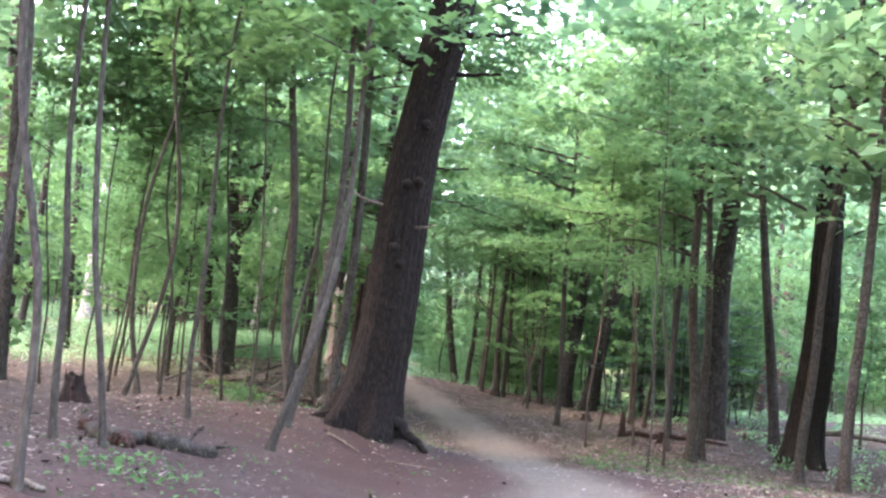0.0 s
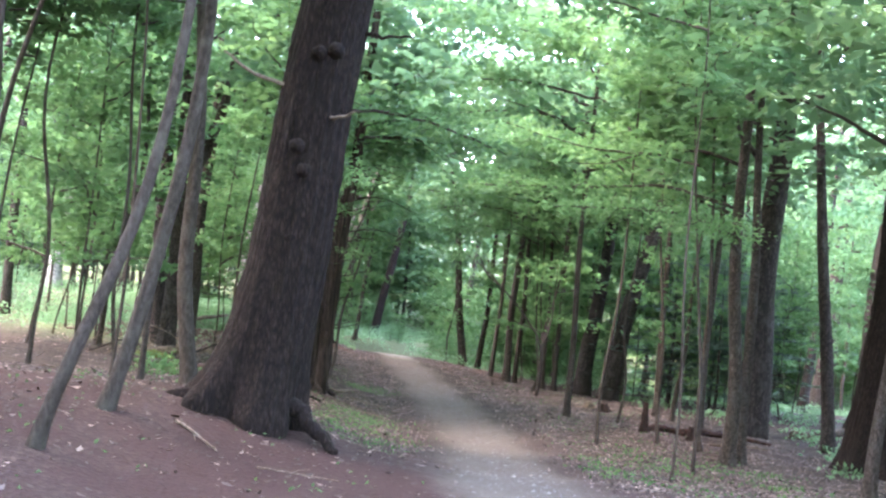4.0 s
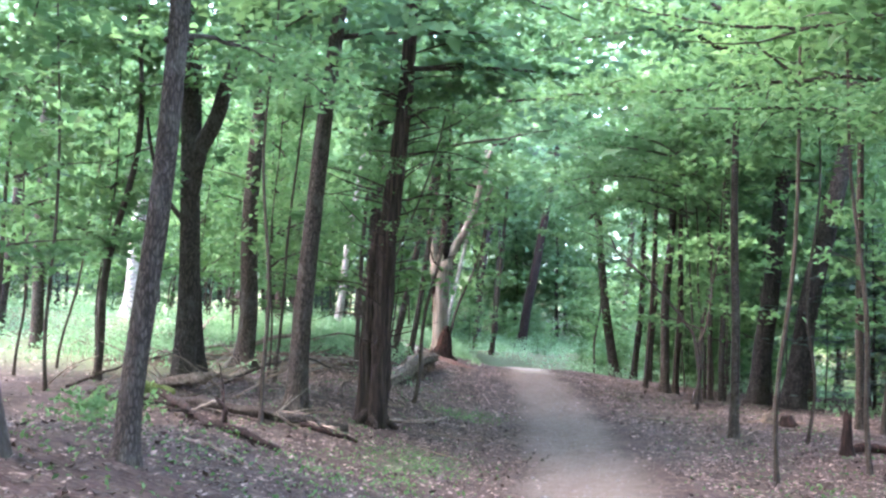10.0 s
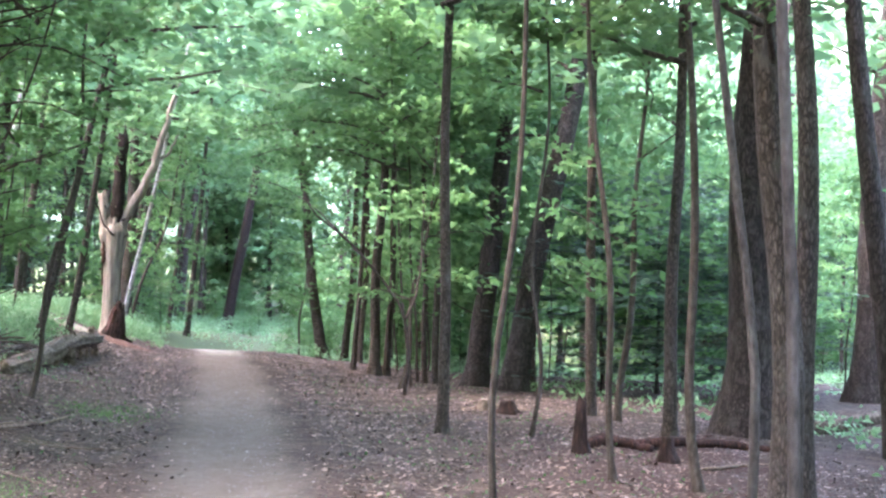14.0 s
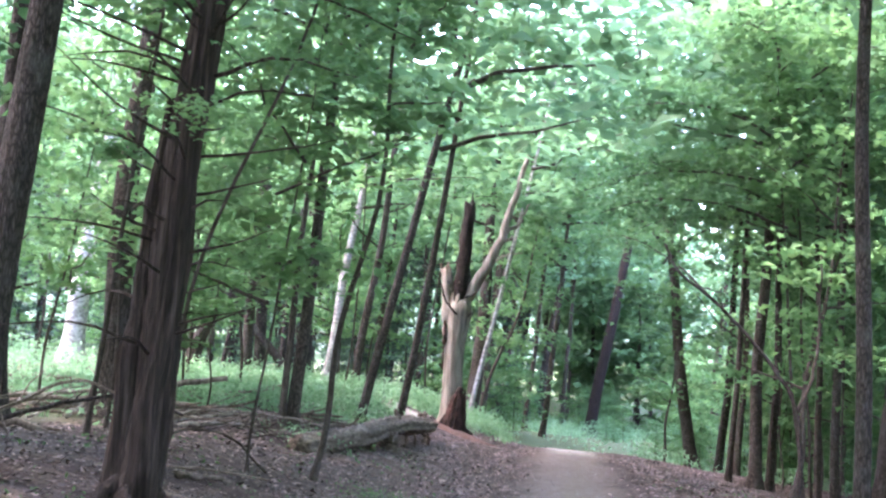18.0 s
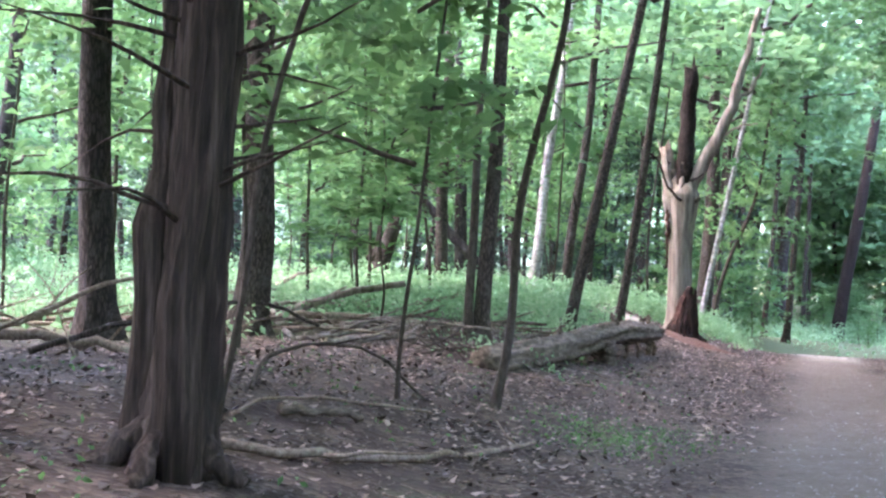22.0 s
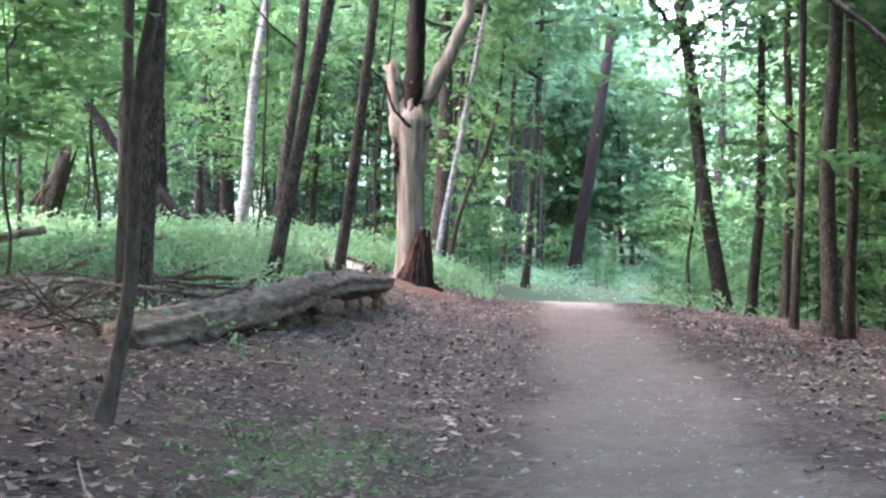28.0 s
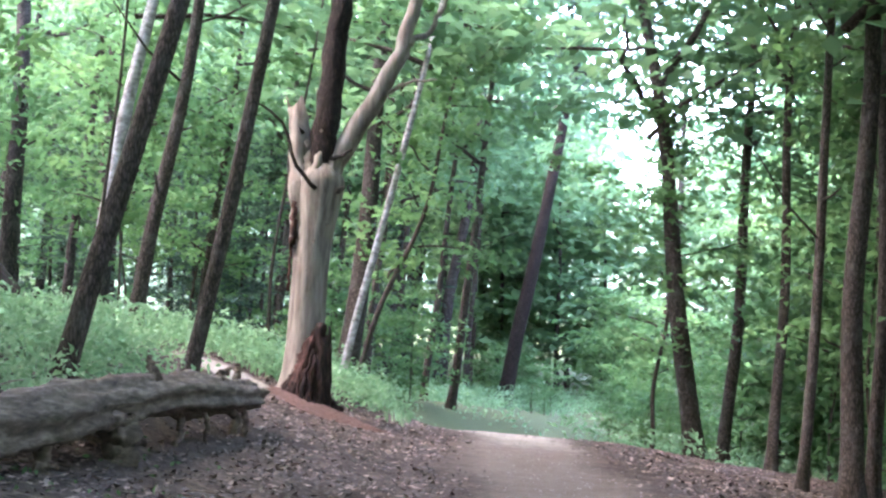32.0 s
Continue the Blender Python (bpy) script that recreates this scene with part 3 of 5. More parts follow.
grow("pole", -10.5, 43.6, 0.09, 0.0, 0.2)
grow("hardwood", -9.95, 51.75, 0.04, 0.013, 0.57, near=True)
grow("hardwood", -6.96, 54.37, 0.062, 0.025, 0.29, spread=1.3)
grow("pole", -4.00, 48.14, 0.133, 0.054, 0.11)
grow("sapling", -4.39, 46.63, 0.082, 0.033, 0.05)
grow("hardwood", -7.08, 58.97, 0.205, 0.083, 0.25, spread=1.3)
grow("hardwood", -7.30, 62.93, 0.138, 0.056, 0.23, spread=1.3)
grow("birch", -12.02, 69.04, 0.139, 0.033, 0.34)
grow("hardwood", -10.82, 68.93, 0.109, 0.026, 0.31, crown=False)
grow("birch", -21.2, 68.0, 0.073, 0.029, 0.8)
grow("birch", -8.20, 74.52, 0.201, 0.048, 0.20)
grow("sapling", -8.44, 76.69, 0.276, 0.067, 0.17)
grow("pine", -7.81, 102.31, 0.168, 0.041, 0.73)
grow("oak", -12.49, 111.18, 0.105, 0.025, 0.74)
grow("oak", -18.79, 130.79, 0.092, 0.022, 1.21)
grow("hardwood", 0.70, 80.13, 0.083, 0.020, 0.36)
grow("hardwood", 1.51, 75.71, 0.061, 0.015, 0.27)
grow("oak", 7.59, 116.96, 0.092, 0.017, 1.56)
grow("sapling", -1.15, 76.65, 0.063, 0.015, 0.12)
grow("pole", -7.44, 47.23, 0.081, 0.033, 0.09)
grow("pole", -4.01, 43.01, 0.209, 0.085, 0.06)
grow("pole", -2.79, 18.54, 0.165, 0.010, 0.14, bend=0.32)
grow("pole", -2.93, 20.82, 0.138, 0.006, 0.18, bend=0.34)
grow("pole", -3.80, 28.14, -0.058, -0.003, 0.29)
grow("pole", -4.39, 20.10, 0.080, 0.000, 0.10, bend=-0.3)
grow("pole", -7.49, 28.38, 0.06, 0.000, 0.14, bend=-0.35)
grow("pole", -6.50, 23.54, 0.104, 0.001, 0.11, bend=0.4)
grow("pole", -3.43, 9.59, -0.037, -0.001, 0.08)
grow("pole", -4.80, 14.54, -0.007, -0.000, 0.10)
grow("oak", -10.1, 48.5, -0.03, 0.0, 0.5, crown=False)
grow("oak", -15.72, 39.76, 0.035, 0.001, 0.94)
grow("hardwood", -9.45, 79.58, 0.069, 0.017, 0.64)
grow("hardwood", -9.56, 79.58, 0.198, 0.048, 0.24)
grow("pole", -7.10, 54.20, 0.035, 0.02, 0.17)
grow("hardwood", 2.72, 70.0, 0.05, 0.0, 0.28)
grow("hardwood", 4.3, 61.2, 0.02, 0.0, 0.24, spread=1.5)
grow("hardwood", 4.1, 67.6, 0.01, 0.0, 0.22, spread=1.5)
grow("hardwood", -7.4, 85.0, 0.10, 0.0, 0.3)
grow("hardwood", -8.9, 88.5, 0.08, 0.0, 0.26)


# ---- woods on both sides ----
TAKEN = [(o.location.x, o.location.y) for o in scene.collection.objects if o.parent is None and o.name.split(".")[0].endswith(("tree", "sapling"))]
wild = np.random.default_rng(7)


def free_spot(x, y, apart):
    if 84 < y < 112 and -20 < x - float(trail_x(y)) < 12:
        return False  # the sunlit clearing beyond the crest
    return all((x - a) ** 2 + (y - b) ** 2 > apart * apart for a, b in TAKEN)


def sky_gap(x, y):
    """Along the trail beyond the crest the canopy stays open."""
    return y > 84 and -0.07 < (x + 1) / (y - 47) < 0.02


def scatter(style, number, near, far, y0, y1, apart, widths, side=0):
    made = 0
    for _ in range(number * 30):
        if made == number:
            return
        y = wild.uniform(y0, y1)
        u = wild.uniform(near, far) * (side or wild.choice((-1, 1)))
        x = float(trail_x(y)) + u
        if free_spot(x, y, apart):
            TAKEN.append((x, y))
            lean_x, lean_y, width = wild.normal(0.03, 0.05), wild.normal(0, 0.04), wild.uniform(*widths)
            made += 1
            # the wood is open and light beside the herb meadow
            open_side = u < -6 and 32 < y < 84
            bare = made % 5 < (4 if u > -26 and 46 < y < 80 else 2)
            if (sky_gap(x, y) and style != "bush") or (style == "bush" and open_side and u > -24):
                continue
            grow(style, x, y, lean_x, lean_y, width, crown=not (open_side and style in ("oak", "hardwood") and bare), detail=1.0 if near < 9 and style != "bush" else 0.55)


scatter("oak", 50, 11, 45, -10, 140, 2.6, (0.3, 0.6))
scatter("hardwood", 70, 10, 45, -10, 140, 2.2, (0.2, 0.4))
scatter("sapling", 26, 9, 32, -6, 100, 2.0, (0.06, 0.14), -1)
scatter("sapling", 34, 9, 32, -6, 100, 2.0, (0.06, 0.14), 1)
scatter("sapling", 4, 5.5, 12, 62, 84, 1.5, (0.05, 0.09), 1)
scatter("sapling", 12, 8.5, 15, 50, 90, 1.5, (0.05, 0.09), -1)
scatter("bush", 56, 15, 48, -6, 130, 2.2, (0.05, 0.1))
scatter("bush", 20, 6, 40, 92, 150, 2.5, (0.05, 0.1))
scatter("bush", 6, 4, 16, 117, 150, 2.5, (0.05, 0.1))
scatter("hardwood", 26, 4.5, 30, 84, 150, 2.4, (0.2, 0.45))
for x, y, tall in ((9.2, 60.2, 6.8), (10.8, 58.0, 6.6), (11.5, 63.0, 7.5), (12.9, 59.4, 6.2)):
    grow("hemlock", x, y, 0.02, 0.0, 0.14, height=tall, spread=1.3)
for k in range(96):
    a, far = radians(-42 + 100 * (k * 0.618 % 1)), 84 + 52 * (k * 0.377 % 1)
    x, y = -far * math.sin(a), 34 + far * math.cos(a)
    if abs(x - float(trail_x(min(y, 190)))) > 8 + max(0, 20 - abs(y - 118)) * 0.4 and not (a > 0.16 and k % 2) and not sky_gap(x, y):
        grow("far", x, y, 0.0, 0.0, 0.4, height=17 + 11 * (k * 0.71 % 1), detail=0.5)
scatter("bush", 12, 13, 30, 10, 70, 2.0, (0.05, 0.1), -1)
scatter("pole", 12, 4.5, 13, 12, 42, 1.2, (0.05, 0.1), -1)
scatter("bush", 6, 13, 26, 25, 48, 2.0, (0.05, 0.1), 1)
scatter("bush", 3, 9, 22, 67, 84, 2.0, (0.05, 0.1), 1)
scatter("hardwood", 3, 6.5, 11, 62, 84, 2.0, (0.2, 0.35), 1)
scatter("hardwood", 5, 6.5, 11, 8, 36, 2.5, (0.2, 0.3), 1)
scatter("bush", 24, 12, 40, 100, 150, 2.0, (0.05, 0.1), 1)
low = np.random.default_rng(31)
for k in range(20):
    y = low.uniform(82, 116)
    x = float(trail_x(y)) + low.choice((-1, 1)) * low.uniform(2.5, 15)
    grow("bush", x, y, low.normal(0, 0.05), 0.0, 0.05, height=low.uniform(1.4, 3.6), detail=0.6)
scatter("sapling", 4, 8, 20, 25, 80, 1.8, (0.05, 0.1), 1)
scatter("hemlock", 10, 14, 36, 40, 120, 3.0, (0.15, 0.3))

scatter("sapling", 7, 7, 18, 60, 96, 1.6, (0.06, 0.1), 1)
thick = np.random.default_rng(37)
for k in range(26):
    y = thick.uniform(98, 150)
    grow("far", float(trail_x(y)) + thick.uniform(9, 60), y, 0.0, 0.0, 0.4, height=thick.uniform(17, 27), detail=0.5)
for k in range(4):
    y = thick.uniform(70, 120)
    grow("far", float(trail_x(y)) - thick.uniform(34, 62), y, 0.0, 0.0, 0.4, height=thick.uniform(18, 27), detail=0.5)
# tall thin stems whose leaves close the view of the sky
for x, y, lean in ((4.7, 29.5, 0.03), (5.9, 34.0, -0.04), (4.3, 39.2, 0.05), (-11.2, 57.4, 0.03), (-9.3, 63.6, 0.07), (-13.0, 61.0, 0.02), (4.6, 66.5, 0.02), (6.9, 72.0, -0.02), (4.4, 74.6, 0.04), (-9.6, 73.2, 0.09)):
    grow("pole", x, y, lean, 0.0, 0.08 + 0.02 * math.sin(x * 9), detail=0.9)
for x, y in ((-10.8, 44.2), (-8.3, 49.2), (-14.0, 50.4), (-12.6, 43.6), (-7.6, 33.0)):
    grow("sapling", x, y, 0.04, 0.0, 0.07)
ARCH_A = grow("pole", 3.5, 58.8, -0.06, 0.0, 0.09)
ARCH_B = grow("pole", 3.8, 63.6, -0.05, 0.0, 0.1)
for x, y, tall in ((8.4, 122.0, 23), (-6.8, 119.0, 15), (-4.2, 121.5, 14), (-10.4, 120.0, 17), (0.6, 123.0, 14), (3.8, 121.0, 16), (6.8, 113.0, 17)):
    grow("far", x, y, 0.0, 0.0, 0.4, height=tall, detail=0.5)
for x, y, tall in ((5.6, 100.0, 7.5), (3.3, 87.0, 4.4), (8.2, 108.0, 8.0), (7.4, 94.0, 6.0)):
    grow("bush", x, y, 0.0, 0.0, 0.07, height=tall, detail=0.6)
for x, y, tall in ((2.9, 80.2, 11.0), (4.6, 85.2, 12.0), (3.4, 90.6, 11.5), (6.4, 88.0, 12.5), (5.2, 76.6, 10.5), (7.2, 93.5, 12.5)):
    grow("sapling", x, y, 0.02, 0.0, 0.09, height=tall, spread=1.2)
for x, y, tall in ((3.5, 80.5, 6.0), (5.0, 84.5, 7.5), (2.7, 86.0, 5.5), (4.2, 75.8, 4.5), (6.0, 79.0, 6.0)):
    grow("bush", x, y, 0.0, 0.0, 0.07, height=tall, detail=0.8)
for x, y, lean, width in ((-10.5, 86.0, 0.09, 0.26), (-14.2, 80.5, 0.08, 0.24)):
    grow("hardwood", x, y, lean, 0.0, width)

# tall trees added out of view on the sunny side; their crowns shade the near litter
for x, y in ((-11.6, 9.5), (-13.2, 16.0), (-13.8, 31.5)):
    grow("oak", x, y, 0.03, 0.0, 0.42, spread=1.25)
scatter("oak", 9, 11, 24, -14, 30, 3.0, (0.3, 0.5), -1)
# sunlit shrubs that close the clearing beyond the crest, and the thicket on its near side
lit = np.random.default_rng(53)
for k in range(34):
    y = lit.uniform(83, 112)
    x = float(trail_x(y)) + lit.uniform(-13, 12)
    if abs(x - float(trail_x(y))) > 1.6 or y > 90:
        grow("bush", x, y, lit.normal(0, 0.05), 0.0, 0.06, height=lit.uniform(2.6, 7.0) * (0.35 if (-10 < x < -4 and y < 102) or (-5 < x < 1 and y < 89) else 1), detail=0.6)
for x, y, tall in ((-17.0, 101.0, 21), (-19.5, 106.0, 23), (-14.5, 96.0, 19), (-11.8, 91.5, 18)):
    grow("hardwood", x, y, 0.06, 0.0, 0.34, height=tall)
# tall crowns over the clearing
for x, y, tall in ((-13.5, 104.0, 22), (-16.0, 93.0, 20), (-11.5, 114.0, 24)):
    grow("hardwood", x, y, 0.05, 0.0, 0.34, height=tall, spread=1.3)
dusk = np.random.default_rng(61)
for k in range(8):
    a, far = radians(13 + 1.5 * k), dusk.uniform(50, 74)
    grow("hemlock", -4 - far * math.sin(a), 38 + far * math.cos(a), 0.0, 0.0, 0.2, height=dusk.uniform(8, 14))
for k in range(26):
    a = radians(dusk.uniform(8, 46))
    far = dusk.uniform(46, 72)
    x, y = -4 - far * math.sin(a), 38 + far * math.cos(a)
    if k % 3 == 0:
        grow("hemlock", x, y, 0.0, 0.0, 0.2, height=dusk.uniform(8, 14))
    else:
        grow("oak", x, y, dusk.normal(0.06, 0.04), 0.0, dusk.uniform(0.25, 0.5), detail=0.55)
# low leafy maple between the brush pile and the fallen log
for x, y, tall in ((-9.4, 55.2, 6.0), (-12.4, 59.4, 6.4)):
    grow("sapling", x, y, 0.03, -0.02, 0.05, height=tall)

# ---- parts of the nearer trees ----
def curve_through(points, count=12):
    pts = np.asarray(points, float)
    t = np.r_[0, np.cumsum(np.linalg.norm(np.diff(pts, axis=0), axis=1))]
    s = np.linspace(0, t[-1], count)
    return np.stack([glide(s, t, pts[:, k]) for k in range(3)], 1)


def stick(name, points, r0, r1, material, parent=None, label="", sides=8, seed=0, furrow=0.0, ragged=0.0, count=12):
    line = curve_through(points, count)
    rng = np.random.default_rng(seed + 5)
    line[1:-1] += rng.normal(0, min(0.02, r0 * 0.3), line[1:-1].shape)
    v, f = tube(line, np.linspace(r0, r1, len(line)), sides, furrow, 0, seed, ragged=ragged)
    me = mesh_from(name, v, f, M[material])
    ob = new(name, me)
    if parent:
        ob.parent = parent
    return tagged(ob, label)


def on_pine(h, az, out, rise=0.0):
    return (0.166 * h + math.cos(az) * out, 0.007 * h + math.sin(az) * out, h + rise)


for h, az, length, rise, r0, mat in ((4.15, 3.5, 1.25, 0.35, 0.035, "twig_dead"), (3.75, -0.9, 0.85, 0.02, 0.03, "twig_dead"), (6.9, 2.9, 1.5, 1.1, 0.09, "bark_pine"), (6.75, -0.4, 1.3, -0.05, 0.05, "bark_pine"),
                                     (7.6, 0.1, 1.5, 0.1, 0.07, "bark_pine"), (7.9, 2.7, 1.4, 0.9, 0.08, "bark_pine"), (4.95, 0.2, 0.9, 0.05, 0.03, "bark_pine"), (8.6, -0.8, 1.6, 0.7, 0.06, "bark_pine"), (5.6, -1.5, 0.62, 0.05, 0.04, "bark_pine")):
    stick("branch_stub", [on_pine(h, az, 0.35), on_pine(h, az + 0.05, 0.35 + length * 0.5, rise * 0.4), on_pine(h, az, 0.35 + length * 0.75, rise)], r0, r0 * 0.45, mat, BIG_PINE, "dead broken branch stub", seed=int(h * 10))
for h, az in ((4.55, -1.75), (4.6, -1.25), (3.35, -1.7), (5.7, -1.5), (3.05, -1.3), (2.2, -1.2)):
    v, f = tube([on_pine(h, az, 0.36), on_pine(h, az, 0.48), on_pine(h, az, 0.53)], [0.13, 0.09, 0.03], 10, 0.012, 0, int(h * 7))
    part("knot", mesh_from("knot", v, f, M["bark_pine"]), BIG_PINE)
for pts, r0 in ((((0.3, -0.15, 0.32), (0.68, -0.2, 0.08), (1.0, -0.3, -0.14), (1.3, -0.5, -0.4)), 0.17), (((-0.4, -0.1, 0.22), (-1.0, -0.3, 0.06), (-1.7, -0.45, -0.04), (-2.4, -0.5, -0.16)), 0.12)):
    stick("root", pts, r0, r0 * 0.3, "bark_pine", BIG_PINE, sides=14, seed=int(r0 * 100), furrow=0.012)

# many dead side twigs on the cedar, and its second stem
twigs = np.random.default_rng(21)
for k in range(58):
    h = 1.5 + 6.4 * (k + 0.5) / 58
    az, length = twigs.uniform(0, 6.28), twigs.uniform(0.8, 2.3) * (0.7 if k < 5 else 1)
    c, s = math.cos(az), math.sin(az)
    at = np.array((0.085 * h + 0.1 * c, 0.009 * h + 0.1 * s, h))
    stick("dead_twig", [at, at + (c * length * 0.5, s * length * 0.5, 0.12 * length), at + (c * length, s * length + twigs.normal(0, 0.15), twigs.uniform(0.0, 0.4) * length)], 0.022, 0.004, "bark_shag", CEDAR, sides=5, seed=k, count=7)
stick("stem", [(-0.2, -0.02, -0.1), (-0.12, 0.0, 1.5), (0.0, 0.0, 3.2), (0.12, 0.02, 4.4)], 0.15, 0.07, "bark_shag", CEDAR, sides=28, seed=4, furrow=0.022)
stick("stem", [(0.16, -0.14, -0.1), (0.24, -0.1, 1.4), (0.38, -0.05, 3.4), (0.6, 0.0, 6.0)], 0.15, 0.1, "bark_shag", CEDAR, sides=28, seed=9, furrow=0.022)
for k, (az, out) in enumerate(((-1.2, 0.62), (-2.2, 0.6), (0.2, 0.55), (2.8, 0.62))):
    stick("root", [(0.05, 0, 0.4), (math.cos(az) * out * 0.55, math.sin(az) * out * 0.55, 0.12), (math.cos(az) * out, math.sin(az) * out, -0.08)], 0.13, 0.05, "bark_shag", CEDAR, sides=10, seed=k, furrow=0.01)

# long thin limb of the twin-stemmed tree, reaching over the trail
arm = [(0, 0, 7.4), (-0.9, -0.3, 7.65), (-2.6, -0.7, 7.45), (-4.2, -1.0, 7.5), (-6.0, -1.2, 7.9)]
stick("limb", arm, 0.05, 0.012, "bark_grey", TWIN, "thin bare limb reaching over the trail", sides=6, seed=2, count=20)
stick("limb", [(-2.6, -0.7, 7.45), (-3.6, -1.6, 7.0), (-4.6, -2.6, 6.8)], 0.025, 0.008, "bark_grey", TWIN, sides=5, seed=3)
rng = np.random.default_rng(91)
spray = curve_through(arm, 24)[rng.integers(6, 24, 700)] + rng.normal(0, 1, (700, 3)) * (0.35, 0.6, 0.12)
tagged(part("crown", leaves("crown", spray, rng.normal(0, 0.35, (700, 3)) + (0, 0, 1), rng.uniform(0.08, 0.16, 700), M["leaf_maple"], 5), TWIN), kind="stuff")

# leafy arms over the trail
def leafy_arm(thing, points, r0, count, seed, spread=(0.45, 0.45, 0.13), sizes=(0.07, 0.15), bark_name="bark_grey"):
    rng = np.random.default_rng(seed)
    arm_limb = stick("limb", points, r0, r0 * 0.2, bark_name, thing, sides=6, seed=seed, count=18)
    line = curve_through(points, 30)
    ends = []
    for k in range(7):
        i = rng.integers(10, 29)
        way = rng.normal(0, 1, 3) * (1, 1, 0.15)
        tip = line[i] + way / np.linalg.norm(way) * rng.uniform(0.5, 1.1)
        stick("twig", [line[i], (line[i] + tip) / 2 + (0, 0, 0.05), tip], r0 * 0.3, r0 * 0.1, bark_name, arm_limb, sides=4, seed=seed + k, count=5)
        ends += [line[i] * (1 - f) + tip * f for f in (0.4, 0.7, 1.0)]
    homes = np.concatenate([line[12:], np.array(ends)])
    at = homes[rng.integers(0, len(homes), count)] + rng.normal(0, 1, (count, 3)) * spread
    tagged(part("crown", leaves("crown", at, rng.normal(0, 0.4, (count, 3)) + (0, 0, 1), rng.uniform(*sizes, count), M["leaf_maple"], seed), thing), kind="stuff")


leafy_arm(TWIN, [(0, 0, 5.6), (-1.2, -0.8, 5.95), (-3.0, -2.0, 5.9), (-4.8, -3.2, 5.7)], 0.05, 1100, 301)
leafy_arm(TWIN, [(0, 0, 6.3), (-1.6, -0.2, 6.7), (-4.0, -0.8, 6.5), (-6.4, -1.6, 6.3)], 0.05, 1100, 302)
leafy_arm(TWIN, [(0, 0, 5.2), (-0.6, -1.6, 5.5), (-1.6, -3.4, 5.5), (-2.2, -5.0, 5.3)], 0.045, 900, 303)
for h, ax, ay, seed in ((10.4, -5.5, 1.0, 311), (11.6, -4.5, -2.5, 312), (9.6, -6.0, 3.5, 313), (12.6, -5.0, 0.5, 314), (11.0, -1.5, -4.0, 315)):
    leafy_arm(SLENDER, [(0.3, 0, h), (0.3 + ax * 0.4, ay * 0.4, h + 0.5), (0.3 + ax * 0.8, ay * 0.8, h + 0.5), (0.3 + ax, ay, h + 0.2)], 0.05, 1100, seed, (0.8, 0.8, 0.25), (0.14, 0.26))
for h, ax, ay, seed in ((8.4, 4.2, 1.2, 331), (9.4, 5.0, 3.0, 332), (10.3, 4.4, -0.5, 333), (9.0, 3.4, 5.0, 334), (11.2, 4.8, 2.0, 335)):
    leafy_arm(LEFT_TREE, [(0.06 * h, 0, h), (ax * 0.4 + 0.3, ay * 0.4, h + 0.5), (ax * 0.8 + 0.3, ay * 0.8, h + 0.6), (ax + 0.3, ay, h + 0.3)], 0.045, 900, seed, (0.65, 0.65, 0.22), (0.11, 0.21))
for tree, h, ax, ay, seed in ((ARCH_A, 6.2, -4.5, -1.0, 321), (ARCH_A, 7.2, -5.5, 1.5, 322), (ARCH_A, 8.2, -4.0, -2.5, 323), (ARCH_B, 7.0, -5.0, 0.5, 324), (ARCH_B, 8.3, -5.5, -1.5, 325), (ARCH_B, 9.2, -4.0, 2.0, 326)):
    leafy_arm(tree, [(-0.05 * h, 0, h), (ax * 0.4, ay * 0.4, h + 0.5), (ax * 0.8, ay * 0.8, h + 0.5), (ax, ay, h + 0.2)], 0.04, 900, seed, (0.6, 0.6, 0.18), (0.1, 0.2), "bark_sapling")
for tree, h, ax, ay, seed in ((ARCH_A, 7.6, 2.5, -2.0, 341), (ARCH_A, 9.2, 1.5, -3.0, 342), (ARCH_A, 9.8, -1.5, -3.0, 343), (ARCH_B, 8.0, 2.0, -2.5, 344), (ARCH_B, 10.2, 0.8, -3.5, 345), (ARCH_B, 10.8, -3.0, -2.5, 346)):
    leafy_arm(tree, [(-0.05 * h, 0, h), (ax * 0.4, ay * 0.4, h + 0.5), (ax * 0.8, ay * 0.8, h + 0.5), (ax, ay, h + 0.2)], 0.04, 900, seed, (0.8, 0.8, 0.25), (0.12, 0.22), "bark_sapling")
leafy_arm(LEFT_TREE, [(0.3, 0, 5.2), (1.4, 0.8, 5.6), (3.0, 2.0, 5.6), (4.4, 3.2, 5.3)], 0.045, 1000, 304)
leafy_arm(LEFT_TREE, [(0.3, 0, 4.4), (0.2, 1.4, 4.8), (0.4, 3.0, 4.9), (0.8, 4.6, 4.7)], 0.04, 800, 305)

# leafy boughs on the cedar
homes = []
for k, (h, az, long) in enumerate(((3.9, -1.0, 2.0), (4.6, -0.3, 2.2), (5.2, -1.5, 1.9), (5.6, 0.5, 2.3), (6.3, -0.8, 2.4), (6.8, -2.2, 2.0), (7.4, 0.1, 2.4))):
    at, c, s = np.array((0.085 * h, 0.009 * h, h)), math.cos(az), math.sin(az)
    line = [at, at + (c * long * 0.5, s * long * 0.5, 0.1), at + (c * long, s * long, -0.25)]
    stick("bough", line, 0.03, 0.008, "bark_shag", CEDAR, sides=5, seed=70 + k)
    homes.append(curve_through(line, 12)[4:])
homes = np.concatenate(homes)[rng.integers(0, 56, 1500)] + rng.normal(0, 1, (1500, 3)) * (0.26, 0.26, 0.07)
tagged(part("crown", leaves("crown", homes, rng.normal(0, 0.3, (1500, 3)) + (0, 0, 1), rng.uniform(0.05, 0.12, 1500), M["leaf_maple"], 8), CEDAR), kind="stuff")

